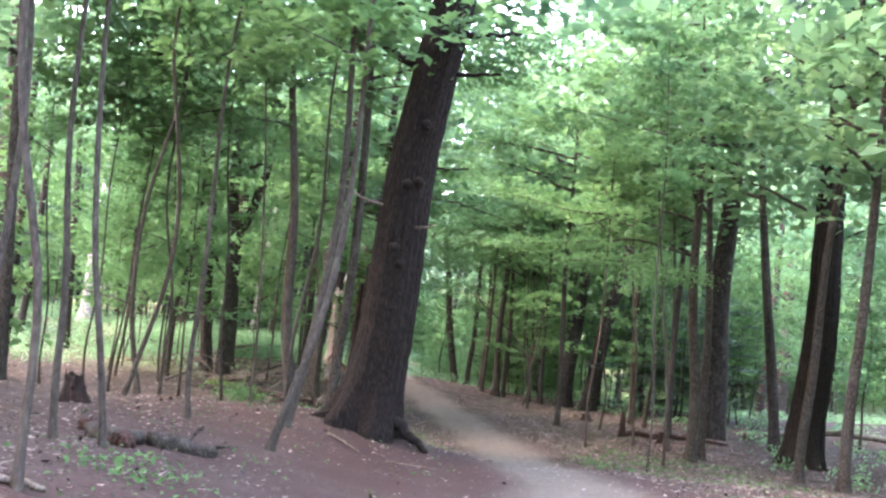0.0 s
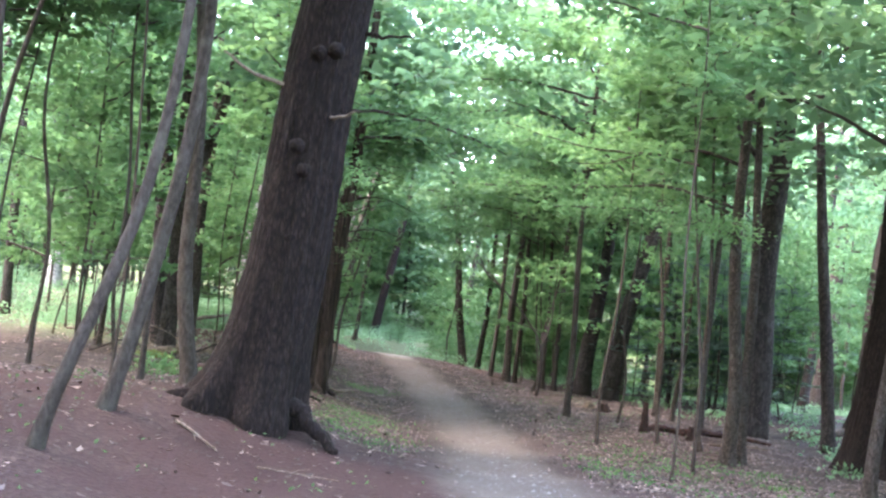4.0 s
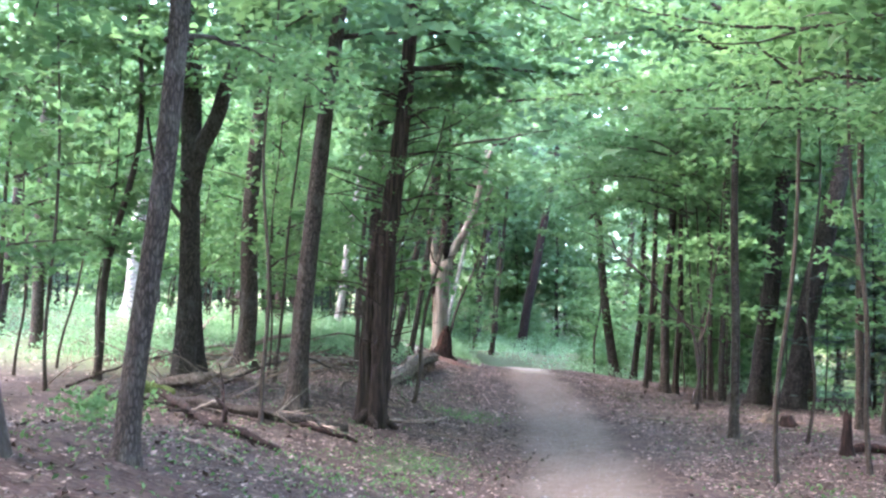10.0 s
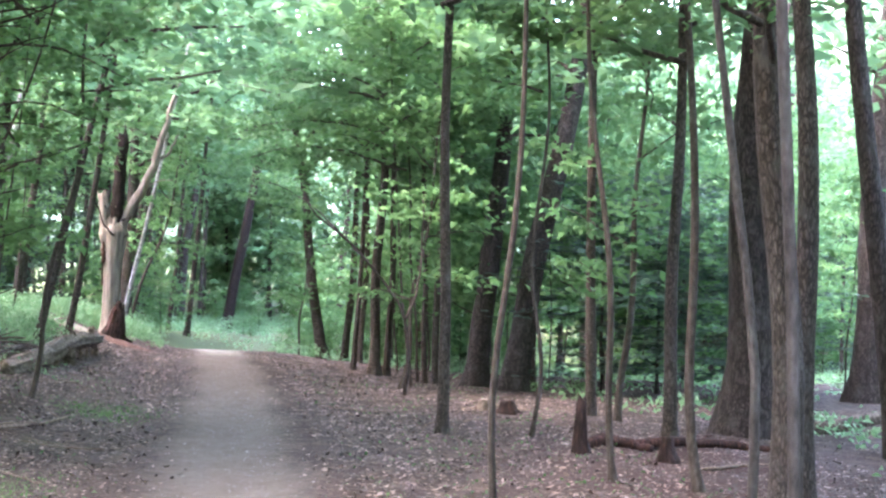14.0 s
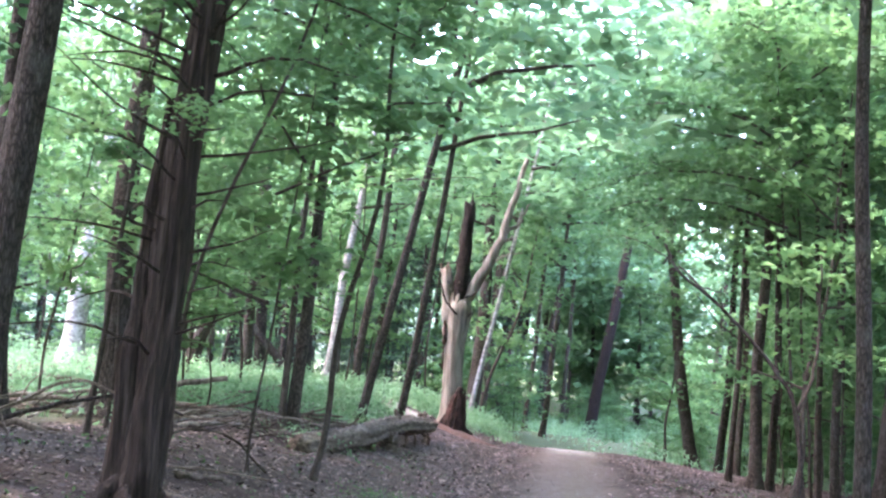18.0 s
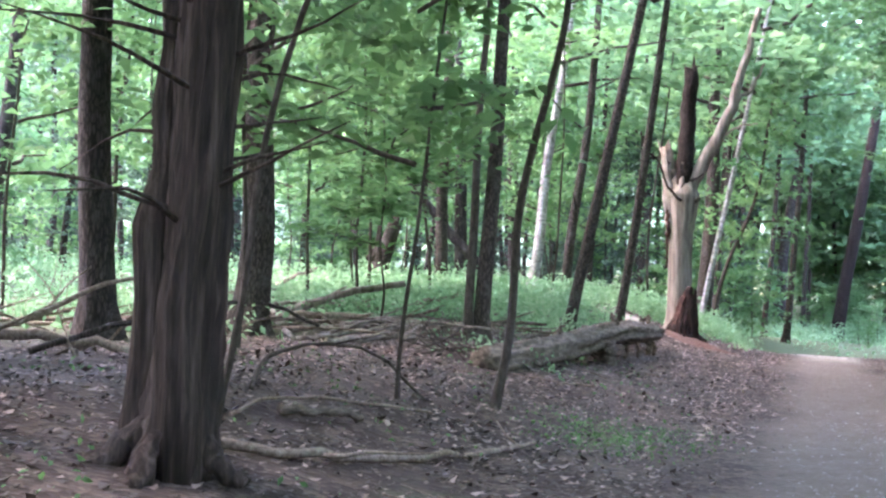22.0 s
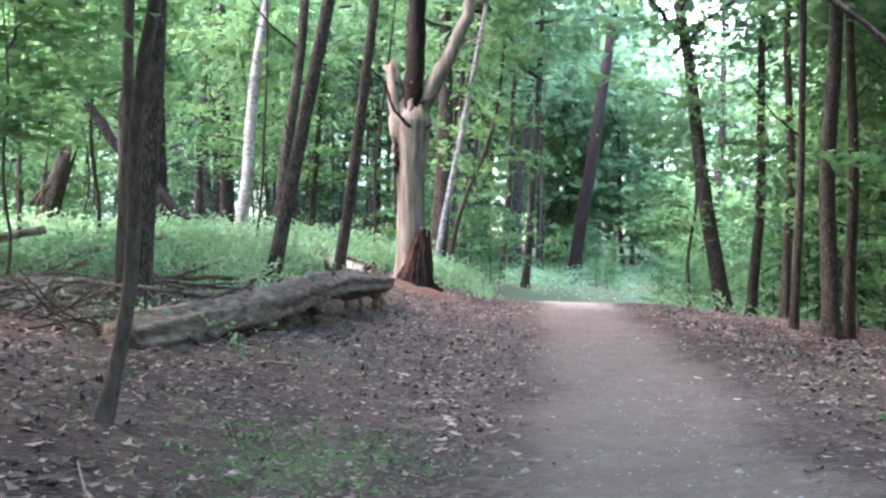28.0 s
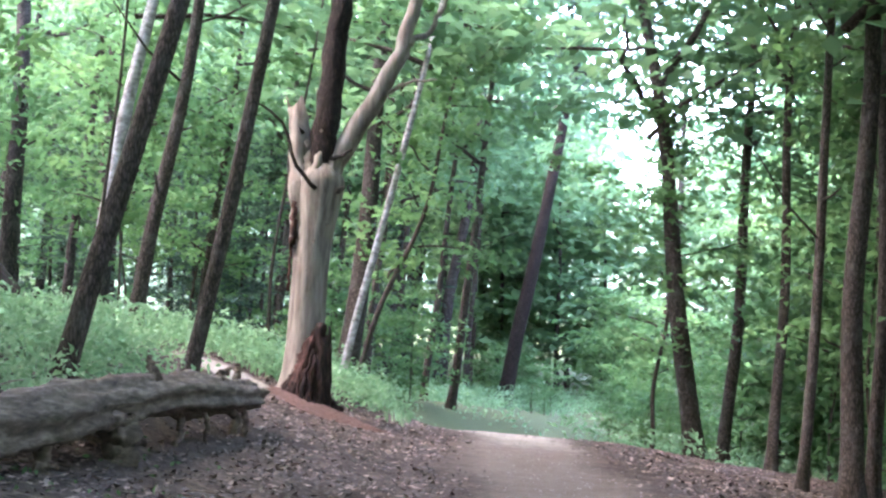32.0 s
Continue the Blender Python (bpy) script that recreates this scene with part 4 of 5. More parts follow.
# the bent fork of the tree beside the brush
stick("limb", [(0.1, 0, 4.5), (0.28, -0.05, 5.3), (0.85, -0.1, 6.5), (1.25, -0.1, 8.0), (1.45, 0.0, 10.0)], 0.22, 0.1, "bark_grey", BENT, sides=20, seed=6, furrow=0.006, count=22)
stick("limb", [(0.1, -0.05, 3.6), (-0.5, -0.3, 4.6), (-0.8, -0.5, 6.2)], 0.07, 0.03, "bark_grey", BENT, sides=8, seed=7)

# the fork of the tree at the crest
stick("limb", [(-1.12, -0.1, 8.3), (-0.85, 0, 9.2), (-0.2, 0.1, 10.3), (0.5, 0.1, 11.6), (1.0, 0.1, 13.0)], 0.13, 0.05, "bark_grey", FORKED, seed=3)


# ---- standing dead tree with a rotten foot ----
def dead_snag(x, y):
    root = tagged(new("dead_tree"), "bare pale standing dead tree with broken top and rotten foot", "dead tree")
    root.location, root.rotation_euler = (x, y, float(ground_z(x, y))), (0, 0, radians(13))
    h = np.linspace(-0.15, 4.3, 52)
    foot = np.exp(-np.maximum(h, 0) / 0.38)
    line = np.stack([-0.14 + 0.05 * h + 0.02 * np.sin(h * 2), 0 * h, h], 1)
    v, f = tube(line, 0.31 + 0.2 * foot + 0.1 * np.clip((h - 2.7) / 1.1, 0, 1) ** 1.5 - 0.36 * np.clip((h - 3.75) / 0.55, 0, 1) ** 2, 40, 0.009, 4, 5, flare=foot)
    part("trunk", mesh_from("trunk", v, f, M["dead_wood"]), root)
    # the rotten hollow, an arch of dark wood with splinters and a rounded post
    h = np.linspace(-0.15, 1.28, 34)
    f1 = np.clip(h / 1.28, 0, 1)
    foot = np.exp(-np.maximum(h, 0) / 0.14)
    reach = 0.36 - 0.2 * f1 ** 1.2
    line = np.stack([0.33 - reach - 0.02 * foot, -0.26 + 0.05 * f1, h], 1)
    v, f = tube(line, (reach + 0.1 * foot) * np.sqrt(np.clip(1.03 - f1 ** 8, 0.02, 1)), 48, 0.05, 6, 6, ragged=0.05, flare=foot)
    rotten = part("rotten_foot", mesh_from("rotten_foot", v, f, M["rot_wood"]), root, "red-brown crumbling rotten wood")
    for k in range(15):
        a = -3.05 + k * 0.2
        side = (a + 3.05) / 2.8
        top = 0.5 + 0.72 * side - 0.3 * abs(math.sin(k * 2.7)) * (1 if 2 < k < 12 else 0.4)
        c, s = math.cos(a), math.sin(a)
        low_r, top_r = 0.44, 0.38 - 0.19 * top / 1.2
        mid_x, top_x = -0.03 + 0.08 * top / 1.2, -0.03 + 0.2 * top / 1.2
        stick("splinter", [(-0.03 + c * low_r, -0.26 + s * low_r, -0.1), (mid_x + c * (low_r + top_r) / 2, -0.26 + s * (low_r + top_r) / 2, top * 0.5), (top_x + c * top_r, -0.24 + s * top_r, top)], 0.055 + 0.02 * math.sin(k * 1.9), 0.022, "stump_wood" if k % 3 else "rot_wood", rotten, sides=7, seed=k, furrow=0.014, ragged=0.07, count=9)
    stick("rotten_post", [(0.3, -0.42, -0.12), (0.25, -0.42, 0.4), (0.23, -0.38, 0.95), (0.22, -0.36, 1.22), (0.22, -0.35, 1.34)], 0.17, 0.09, "stump_wood", root, "rounded dark post of rotten wood", sides=18, seed=31, furrow=0.02, count=18)
    for k, (az, out) in enumerate(((3.3, 0.75), (3.9, 0.6), (-0.55, 0.85), (-1.0, 0.72))):
        stick("root", [(math.cos(az) * 0.2 - 0.1, math.sin(az) * 0.2, 0.34), (math.cos(az) * out * 0.6 - 0.08, math.sin(az) * out * 0.6, 0.1), (math.cos(az) * out - 0.08, math.sin(az) * out, -0.08)], 0.15, 0.04, "dead_wood" if k < 2 else "stump_wood", root, sides=10, seed=k, furrow=0.01)
    # torn shell of the trunk, open on the inner side
    stick("broken_stub", [(-0.16, 0.02, 2.55), (-0.25, 0.02, 3.6), (-0.35, 0.03, 4.5), (-0.42, 0.03, 5.1)], 0.27, 0.16, "dead_wood", root, "jagged broken stub", sides=22, seed=1, furrow=0.02, ragged=0.16, count=20)
    stick("broken_stub", [(-0.1, -0.02, 3.9), (-0.2, 0.0, 4.4), (-0.28, 0.0, 4.62)], 0.2, 0.1, "dead_wood", root, sides=14, seed=41, furrow=0.02, ragged=0.12)
    stick("broken_stem", [(0.04, -0.04, 3.5), (0.08, -0.02, 4.6), (0.18, 0.02, 5.8), (0.26, 0.03, 7.1)], 0.25, 0.19, "bark_pine", root, "dark broken upright stem", sides=18, seed=2, furrow=0.02, ragged=0.22, count=22)
    stick("bare_wood", [(0.02, -0.19, 3.9), (0.03, -0.22, 4.3), (0.07, -0.2, 4.75)], 0.1, 0.03, "dead_wood", root, "pale strip of bare wood", sides=9, seed=42, furrow=0.01)
    stick("limb", [(0.1, 0, 3.5), (0.36, -0.05, 4.35), (0.92, -0.05, 5.3), (1.35, 0, 6.3), (1.7, 0.05, 7.6), (2.1, 0.1, 9.0)], 0.21, 0.07, "dead_wood", root, "pale bare limb", sides=16, seed=3, count=26, furrow=0.006)
    stick("limb", [(0.9, -0.05, 5.3), (1.5, -0.2, 5.65), (2.0, -0.3, 5.7)], 0.05, 0.015, "dead_wood", root, seed=8)
    stick("limb", [(1.4, 0, 6.4), (1.75, 0.1, 6.6), (2.2, 0.1, 7.4)], 0.07, 0.03, "dead_wood", root, seed=9)
    stick("branch", [(0.0, -0.36, 3.65), (-0.3, -0.44, 3.95), (-0.6, -0.47, 4.7), (-1.15, -0.5, 5.15)], 0.042, 0.014, "bark_pine", root, "thin dark dead branch", seed=5, count=16)
    stick("branch", [(0.2, -0.2, 4.2), (0.48, -0.32, 4.3), (0.58, -0.36, 4.36)], 0.045, 0.02, "bark_oak", root, seed=6)
    stick("branch", [(0.2, -0.2, 3.6), (0.4, -0.26, 3.66), (0.47, -0.3, 3.72)], 0.05, 0.035, "bark_oak", root, seed=7)
    for h, a in ((3.3, -1.4), (2.75, -1.7), (2.25, -1.9), (3.05, -1.0)):
        v, f = tube([(-0.1 + 0.05 * h + math.cos(a) * r, math.sin(a) * r, h) for r in (0.22, 0.3, 0.325)], [0.05, 0.04, 0.012], 8, 0.006, 0, int(h * 9))
        part("knot", mesh_from("knot", v, f, M["log_bark"]), root)
    for pts, r0 in ((((-0.37, -0.16, 2.7), (-0.35, -0.18, 3.05), (-0.36, -0.16, 3.45)), 0.07), (((-0.4, -0.12, 1.9), (-0.39, -0.13, 2.3), (-0.38, -0.14, 2.7)), 0.03)):
        stick("scar", pts, r0, r0 * 0.6, "rot_wood", root, "red-brown strip of torn wood", sides=9, seed=11, furrow=0.012)


dead_snag(-6.91, 67.36)


def soil_mound(x, y, wide):
    """Crumbled rotten wood on the ground, a low uneven mound."""
    rng = np.random.default_rng(12)
    rings, sides = 10, 40
    ang = np.linspace(0, 2 * np.pi, sides, endpoint=False)
    verts = []
    for k in range(rings + 1):
        r = wide * k / rings * (1 + 0.18 * np.sin(3 * ang + 1) + 0.1 * np.sin(7 * ang))
        px, py = x + r * np.cos(ang) * 1.3, y + r * np.sin(ang)
        top = 0.16 * (1 - (k / rings) ** 1.4) - 0.012 + rng.normal(0, 0.012, sides) * (k < rings)
        verts.append(np.stack([px, py, ground_z(px, py) + top], 1))
    verts = np.concatenate(verts) - (x, y, float(ground_z(x, y)))
    faces = [[k * sides + j, k * sides + (j + 1) % sides, (k + 1) * sides + (j + 1) % sides, (k + 1) * sides + j] for k in range(rings) for j in range(sides)]
    heap = tagged(new("soil_mound", mesh_from("soil_mound", verts, faces, M["soil_red"])), "low mound of crumbled red-brown rotten wood", "soil")
    heap.location = (x, y, float(ground_z(x, y)))


soil_mound(-6.55, 66.85, 0.78)


# ---- the fallen trunk beside it ----
def fallen_log():
    a, b = np.array((-5.5, 50.6)), np.array((-6.35, 62.8))
    root = tagged(new("fallen_log"), "long grey-brown fallen tree trunk propped on broken branch stubs", "log")
    root.location = (-5.85, 57.5, float(ground_z(-5.85, 57.5)))
    base = np.array(root.location)

    def along(f, side=0.0, lift=0.0):
        p = a + (b - a) * f
        z = float(land(*p)) - 0.01 + 0.35 * min(1, f * 1.5) ** 0.9 - 0.1 * max(0, f - 0.7)
        return np.array((p[0] + side, p[1], z + lift)) - base

    t = np.linspace(0.05, 1, 64)
    line = np.array([along(f, 0.08 * math.sin(f * 7), 0.015 * math.sin(f * 11)) for f in t])
    v, f = tube(line, 0.2 + 0.03 * np.sin(np.pi * np.clip(t, 0, 1)) + 0.012 * np.sin(t * 17) + 0.013 * np.sin(t * 41) + 0.01 * np.sin(t * 73) - 0.035 * np.clip((t - 0.85) / 0.15, 0, 1), 34, 0.034, 3, 12, ragged=0.16, flare=0.14 + 0.08 * np.sin(t * 23))
    part("trunk", mesh_from("trunk", v, f, M["log_bark"]), root)
    for k, (f, side, r0) in enumerate(((0.6, 0.14, 0.17), (0.76, 0.0, 0.045), (0.83, 0.06, 0.03), (0.93, 0.02, 0.06), (0.965, 0.05, 0.04), (0.47, 0.1, 0.07))):
        top, low = along(f, side * 0.5, -0.12), along(f, side)
        low[2] = float(ground_z(*(low[:2] + base[:2]))) - base[2] - 0.06
        stick("stub", [top, (top + low) / 2 + (0.04, 0.03, 0), low], r0 * 1.15, r0 * 0.75, "log_bark", root, sides=9, seed=k, furrow=0.01)
    for k, (f, az, up) in enumerate(((0.35, 0.2, 0.25), (0.7, 2.8, 0.3), (0.88, 0.4, 0.2), (0.95, 1.8, 0.28))):
        p = along(f, 0, 0.18)
        stick("stub", [p, p + (math.cos(az) * 0.08, 0.03, up * 0.6), p + (math.cos(az) * 0.12, 0.05, up * 0.75)], 0.06, 0.03, "log_bark", root, sides=8, seed=20 + k, ragged=0.03)


fallen_log()


# ---- stumps ----
def stump(name, x, y, tall, width, label, seed, lean=(0.0, 0.0), mat="stump_wood"):
    rng = np.random.default_rng(seed)
    h = np.linspace(-0.12, tall, 14)
    foot = np.exp(-np.maximum(h, 0) / 0.18)
    line = np.stack([lean[0] * h, lean[1] * h, h], 1)
    v, f = tube(line, width / 2 * (1 - 0.3 * h / tall + 0.4 * foot), 18, width * 0.05, 4, seed, ragged=tall * 0.16, flare=foot)
    root = new(name, mesh_from(name, v, f, M[mat]))
    root.location = (x, y, float(ground_z(x, y)))
    tagged(root, label, "stump")
    for k in range(4):
        a = rng.uniform(0, 6.28)
        c, s = math.cos(a) * width * 0.3, math.sin(a) * width * 0.3
        stick("splinter", [(c * 1.2, s * 1.2, tall * 0.5), (c + lean[0] * tall, s + lean[1] * tall, tall * rng.uniform(0.9, 1.12))], width * 0.12, width * 0.04, mat, root, sides=6, seed=k + seed, ragged=0.03, count=5)


stump("rotten_stump", 6.18, 44.6, 0.78, 0.25, "small dark rotten stump standing in leaf litter", 3, (0.03, 0))
stump("rotten_stump", 7.58, 44.29, 0.36, 0.26, "low dark rotten stump among brown leaves", 4)
stump("rotten_stump", 5.61, 51.64, 0.26, 0.4, "low black root stump in leaf litter", 5)
stump("rotten_stump", 5.1, 51.9, 0.2, 0.3, "low grey root stump in leaf litter", 6, mat="log_bark")
stump("rotten_stump", -6.43, 20.3, 0.38, 0.42, "dark rounded rotten stump in pine needles", 7)
stump("broken_stump", -15.64, 65.81, 1.9, 0.55, "leaning grey broken stump in the undergrowth", 8, (0.34, 0.1), "bark_grey")


# ---- fallen wood ----
def fallen(points, r0, r1, label="fallen dead branch lying on leaf litter", mat="twig_dead", seed=0, group="", lift=0.02, forks=1, sides=7, rough=0.05):
    """A branch on the ground through points x, y, height above it."""
    rng = np.random.default_rng(seed + 300)
    pts = np.array([(x, y, float(ground_z(x, y)) + z + lift) for x, y, z in points])
    at = pts.mean(0)
    line = pts - at
    root = stick("fallen_branch", line, r0, r1, mat, None, label, sides, seed, furrow=r0 * rough, count=16)
    root.location = at
    tagged(root, category="branch", group=group)
    full = curve_through(line, 16)
    for k in range(forks):
        i = rng.integers(5, 13)
        way = full[min(i + 2, 15)] - full[i - 2]
        way /= np.linalg.norm(way)
        side = np.array((-way[1], way[0], 0.35)) * rng.choice((-1, 1)) * (1, 1, 1 if rng.uniform() > 0.3 else -1)
        side[2] = abs(side[2]) * rng.uniform(0.1, 1.2)
        long = rng.uniform(0.25, 0.7)
        stick("side_twig", [full[i], full[i] + (way * 0.6 + side * 0.7) * long * 0.5, full[i] + (way + side * 0.9) * long], r0 * 0.5, r0 * 0.15, mat, root, sides=5, seed=k + seed, count=6)
    return root


fallen([(-3.9, 42.3, 0.02), (-3.55, 42.7, 0.04), (-3.27, 43.3, 0.05), (-3.07, 44.1, 0.03), (-2.95, 45.0, 0.02)], 0.045, 0.028, "pale crooked fallen branch lying on leaf litter", "twig_dead", 1)
fallen([(-2.93, 45.1, 0.0), (-2.9, 45.7, 0.02), (-2.88, 46.6, 0.01)], 0.03, 0.02, seed=2)
fallen([(-4.95, 44.8, 0.0), (-5.1, 45.3, 0.25), (-4.95, 46.0, 0.42), (-4.7, 46.7, 0.34), (-4.27, 47.0, 0.0)], 0.025, 0.014, "thin arched dead branch with its ends in the leaves", "bark_sapling", 3, forks=2)
fallen([(-4.3, 43.6, 0.02), (-4.55, 44.4, 0.03), (-4.3, 45.6, 0.05), (-3.9, 46.4, 0.02)], 0.02, 0.012, seed=4)
fallen([(-4.3, 44.3, 0.05), (-4.1, 44.7, 0.06), (-3.95, 45.1, 0.04)], 0.05, 0.03, "short mossy piece of fallen wood", "log_bark", 5, forks=0)
fallen([(-4.95, 16.5, 0.05), (-4.55, 16.1, 0.07), (-4.1, 15.85, 0.06)], 0.13, 0.11, "rotten mossy fallen log lying in needles", "bark_grey", 6, forks=1, sides=16, rough=0.2)
fallen([(-4.0, 15.9, 0.05), (-3.65, 16.0, 0.06), (-3.2, 16.25, 0.02)], 0.12, 0.08, "short rotten log end lying in needles", "bark_grey", 7, forks=1, sides=16, rough=0.22)
fallen([(-4.3, 15.5, 0.02), (-4.12, 15.2, 0.1), (-3.97, 14.9, 0.0)], 0.1, 0.07, "dark rotten wood chunk in pine needles", "rot_wood", 26, forks=0, sides=14, rough=0.3)
fallen([(-5.3, 17.2, 0.02), (-5.0, 16.9, 0.1), (-4.9, 16.6, 0.0)], 0.09, 0.06, "dark rotten wood chunk in pine needles", "rot_wood", 27, forks=0, sides=14, rough=0.3)
fallen([(-3.6, 16.2, 0.0), (-3.5, 16.3, 0.2), (-3.38, 16.35, 0.34)], 0.035, 0.02, "upright broken branch stub in fallen wood", "bark_oak", 8, forks=0)
fallen([(-3.9, 9.2, 0.0), (-3.6, 9.6, 0.03), (-3.35, 10.0, 0.0)], 0.04, 0.03, "pale fallen stick lying in needles", "twig_dead", 28)
fallen([(-2.2, 21.2, 0.0), (-1.9, 20.9, 0.04), (-1.6, 20.7, 0.0)], 0.02, 0.012, seed=9)
fallen([(-9.0, 40.4, 0.02), (-7.3, 39.1, 0.08), (-5.8, 38.7, 0.12), (-4.3, 38.5, 0.1), (-3.4, 39.4, 0.04)], 0.12, 0.075, "grey-brown fallen trunk lying across the leaf litter", "bark_grey", 10, forks=4, sides=14, rough=0.14)
fallen([(-6.6, 38.2, 0.3), (-5.7, 37.0, 0.22), (-4.95, 36.0, 0.1), (-4.1, 35.1, 0.05), (-3.2, 34.8, 0.0)], 0.07, 0.06, "dark crooked fallen branch beside the trail", "stump_wood", 11, forks=2, rough=0.15)
fallen([(-4.2, 35.2, 0.0), (-4.15, 35.15, 0.25), (-4.3, 35.2, 0.48)], 0.05, 0.03, "upright dark broken branch", "stump_wood", 29, forks=1)
fallen([(-5.7, 36.9, 0.02), (-5.2, 36.7, 0.22), (-4.85, 36.5, 0.36)], 0.035, 0.02, "pale broken stick propped on fallen wood", "dead_wood", 30)
fallen([(-6.6, 42.2, 0.0), (-6.0, 43.0, 0.5), (-5.4, 44.0, 0.85), (-5.1, 44.3, 0.7)], 0.035, 0.015, "dead branch slanting up from the ground", "twig_dead", 31, forks=2)
fallen([(-4.3, 38.9, 0.0), (-3.8, 38.9, 0.05), (-3.2, 38.8, 0.0)], 0.05, 0.03, "fallen branch lying beside the trail", "twig_dead", 32, forks=2)
fallen([(-4.9, 39.4, 0.05), (-4.2, 38.9, 0.1), (-3.6, 38.3, 0.04)], 0.03, 0.02, "fallen branch lying beside the trail", "twig_dead", 33, forks=2)
fallen([(-4.0, 33.1, 0.0), (-3.4, 32.8, 0.02), (-2.7, 32.3, 0.0)], 0.03, 0.02, "pale fallen stick on leaf litter", "twig_dead", 34)
fallen([(-8.3, 40.4, 0.05), (-8.0, 40.8, 0.12), (-7.5, 41.0, 0.05)], 0.2, 0.14, "rounded mossy rotten log end", "moss_log", 35, forks=0, sides=16, rough=0.12)
fallen([(-7.6, 38.4, 0.05), (-6.4, 38.3, 0.1), (-5.2, 38.0, 0.06), (-4.2, 37.6, 0.02)], 0.035, 0.02, "grey fallen branch beside a fallen trunk", "bark_grey", 36, forks=3)
fallen([(-4.9, 38.6, 0.1), (-4.3, 38.0, 0.14), (-3.8, 37.6, 0.03)], 0.04, 0.025, "grey broken branch leaning on a fallen trunk", "bark_grey", 37, forks=2)
fallen([(-4.4, 38.3, 0.02), (-4.35, 38.25, 0.16), (-4.2, 38.2, 0.3)], 0.025, 0.014, "pale broken stick propped on fallen wood", "dead_wood", 38, forks=2)
fallen([(-3.9, 38.2, 0.02), (-3.4, 38.1, 0.03), (-2.9, 38.3, 0.0)], 0.05, 0.04, "dark piece of fallen bark-covered wood", "stump_wood", 39, forks=0)
fallen([(-9.9, 41.0, 0.05), (-8.9, 41.6, 0.5), (-8.0, 42.6, 0.85)], 0.035, 0.015, "dead branch slanting up from the ground", "bark_grey", 42, forks=3)
fallen([(-8.8, 43.2, 0.03), (-8.0, 42.8, 0.22), (-7.3, 42.1, 0.3)], 0.13, 0.1, "mossy rotten log at the foot of a tree", "log_bark", 43, forks=1, sides=14, rough=0.15)
fallen([(-11.6, 55.0, 0.1), (-10.4, 55.8, 0.55), (-9.4, 56.2, 0.75)], 0.1, 0.06, "pale barkless branch raised on a brush pile", "dead_wood", 44, forks=2, sides=9)
fallen([(-8.0, 45.1, 0.02), (-7.2, 46.4, 0.5), (-6.5, 47.6, 0.62), (-6.1, 47.8, 0.4)], 0.04, 0.02, "dark dead branch arching over the litter", "bark_oak", 45, forks=2)
tousle = np.random.default_rng(47)
for k in range(18):
    x, y = tousle.uniform(-11.5, -6.5), tousle.uniform(39.5, 47)
    a, long, up, r = tousle.uniform(0, 6.28), tousle.uniform(0.8, 2.4), tousle.uniform(0.2, 1.0), tousle.uniform(0.008, 0.024)
    c, s = math.cos(a) * long / 2, math.sin(a) * long / 2
    fallen([(x - c, y - s, 0), (x, y, up * 0.7), (x + c, y + s, up)], r, r * 0.4, "thin grey dead branch rising out of the litter", "twig_dead", 500 + k, "dead branches", forks=3, sides=5)
fallen([(-9.4, 45.0, 0.1), (-8.3, 45.7, 0.12), (-7.2, 46.2, 0.0)], 0.07, 0.05, "long fallen branch in the woods", "twig_dead", 12, forks=2)
fallen([(7.2, 45.8, 0.0), (8.0, 45.9, 0.07), (9.3, 46.4, 0.05), (10.4, 46.2, 0.0)], 0.1, 0.06, "red-brown rotten fallen trunk", "rot_wood", 13, sides=10)
fallen([(6.3, 45.4, 0.0), (6.9, 45.7, 0.1), (7.6, 45.6, 0.0)], 0.12, 0.08, "red-brown rotten wood pieces", "rot_wood", 14, sides=10, forks=0)
fallen([(7.9, 43.2, 0.0), (8.9, 43.8, 0.03), (9.9, 44.0, 0.0)], 0.03, 0.02, seed=15)
fallen([(12.0, 50.0, 0.1), (14.0, 51.0, 0.4), (17.0, 53.0, 0.5), (20, 54, 0.2)], 0.16, 0.1, "mossy fallen trunk among trees", "log_bark", 16, sides=10, forks=3)
fallen([(4.6, 51.6, 0.0), (5.2, 52.2, 0.05), (6.2, 52.5, 0.0)], 0.05, 0.03, "grey fallen branch on leaf litter", "twig_dead", 17)
tangle = np.random.default_rng(45)
for k in range(18):
    x, y = tangle.normal(-6.0, 0.6), tangle.normal(51.9, 0.9)
    a, long, r = tangle.uniform(0, 6.28), tangle.uniform(0.5, 1.5), tangle.uniform(0.008, 0.02)
    c, s = math.cos(a) * long / 2, math.sin(a) * long / 2
    fallen([(x - c, y - s, 0), (x, y, 0.15), (x + c, y + s, tangle.uniform(0.1, 0.6))], r, r * 0.5, "thin dead twigs tangled at the foot of a fallen log", "bark_sapling", 400 + k, "tangled twigs", forks=2, sides=5)
fallen([(-6.5, 57.6, 0.0), (-6.4, 58.3, 0.04), (-6.2, 59.2, 0.02)], 0.07, 0.05, "pale barkless branch piece lying behind the fallen log", "dead_wood", 18, forks=0, sides=9)
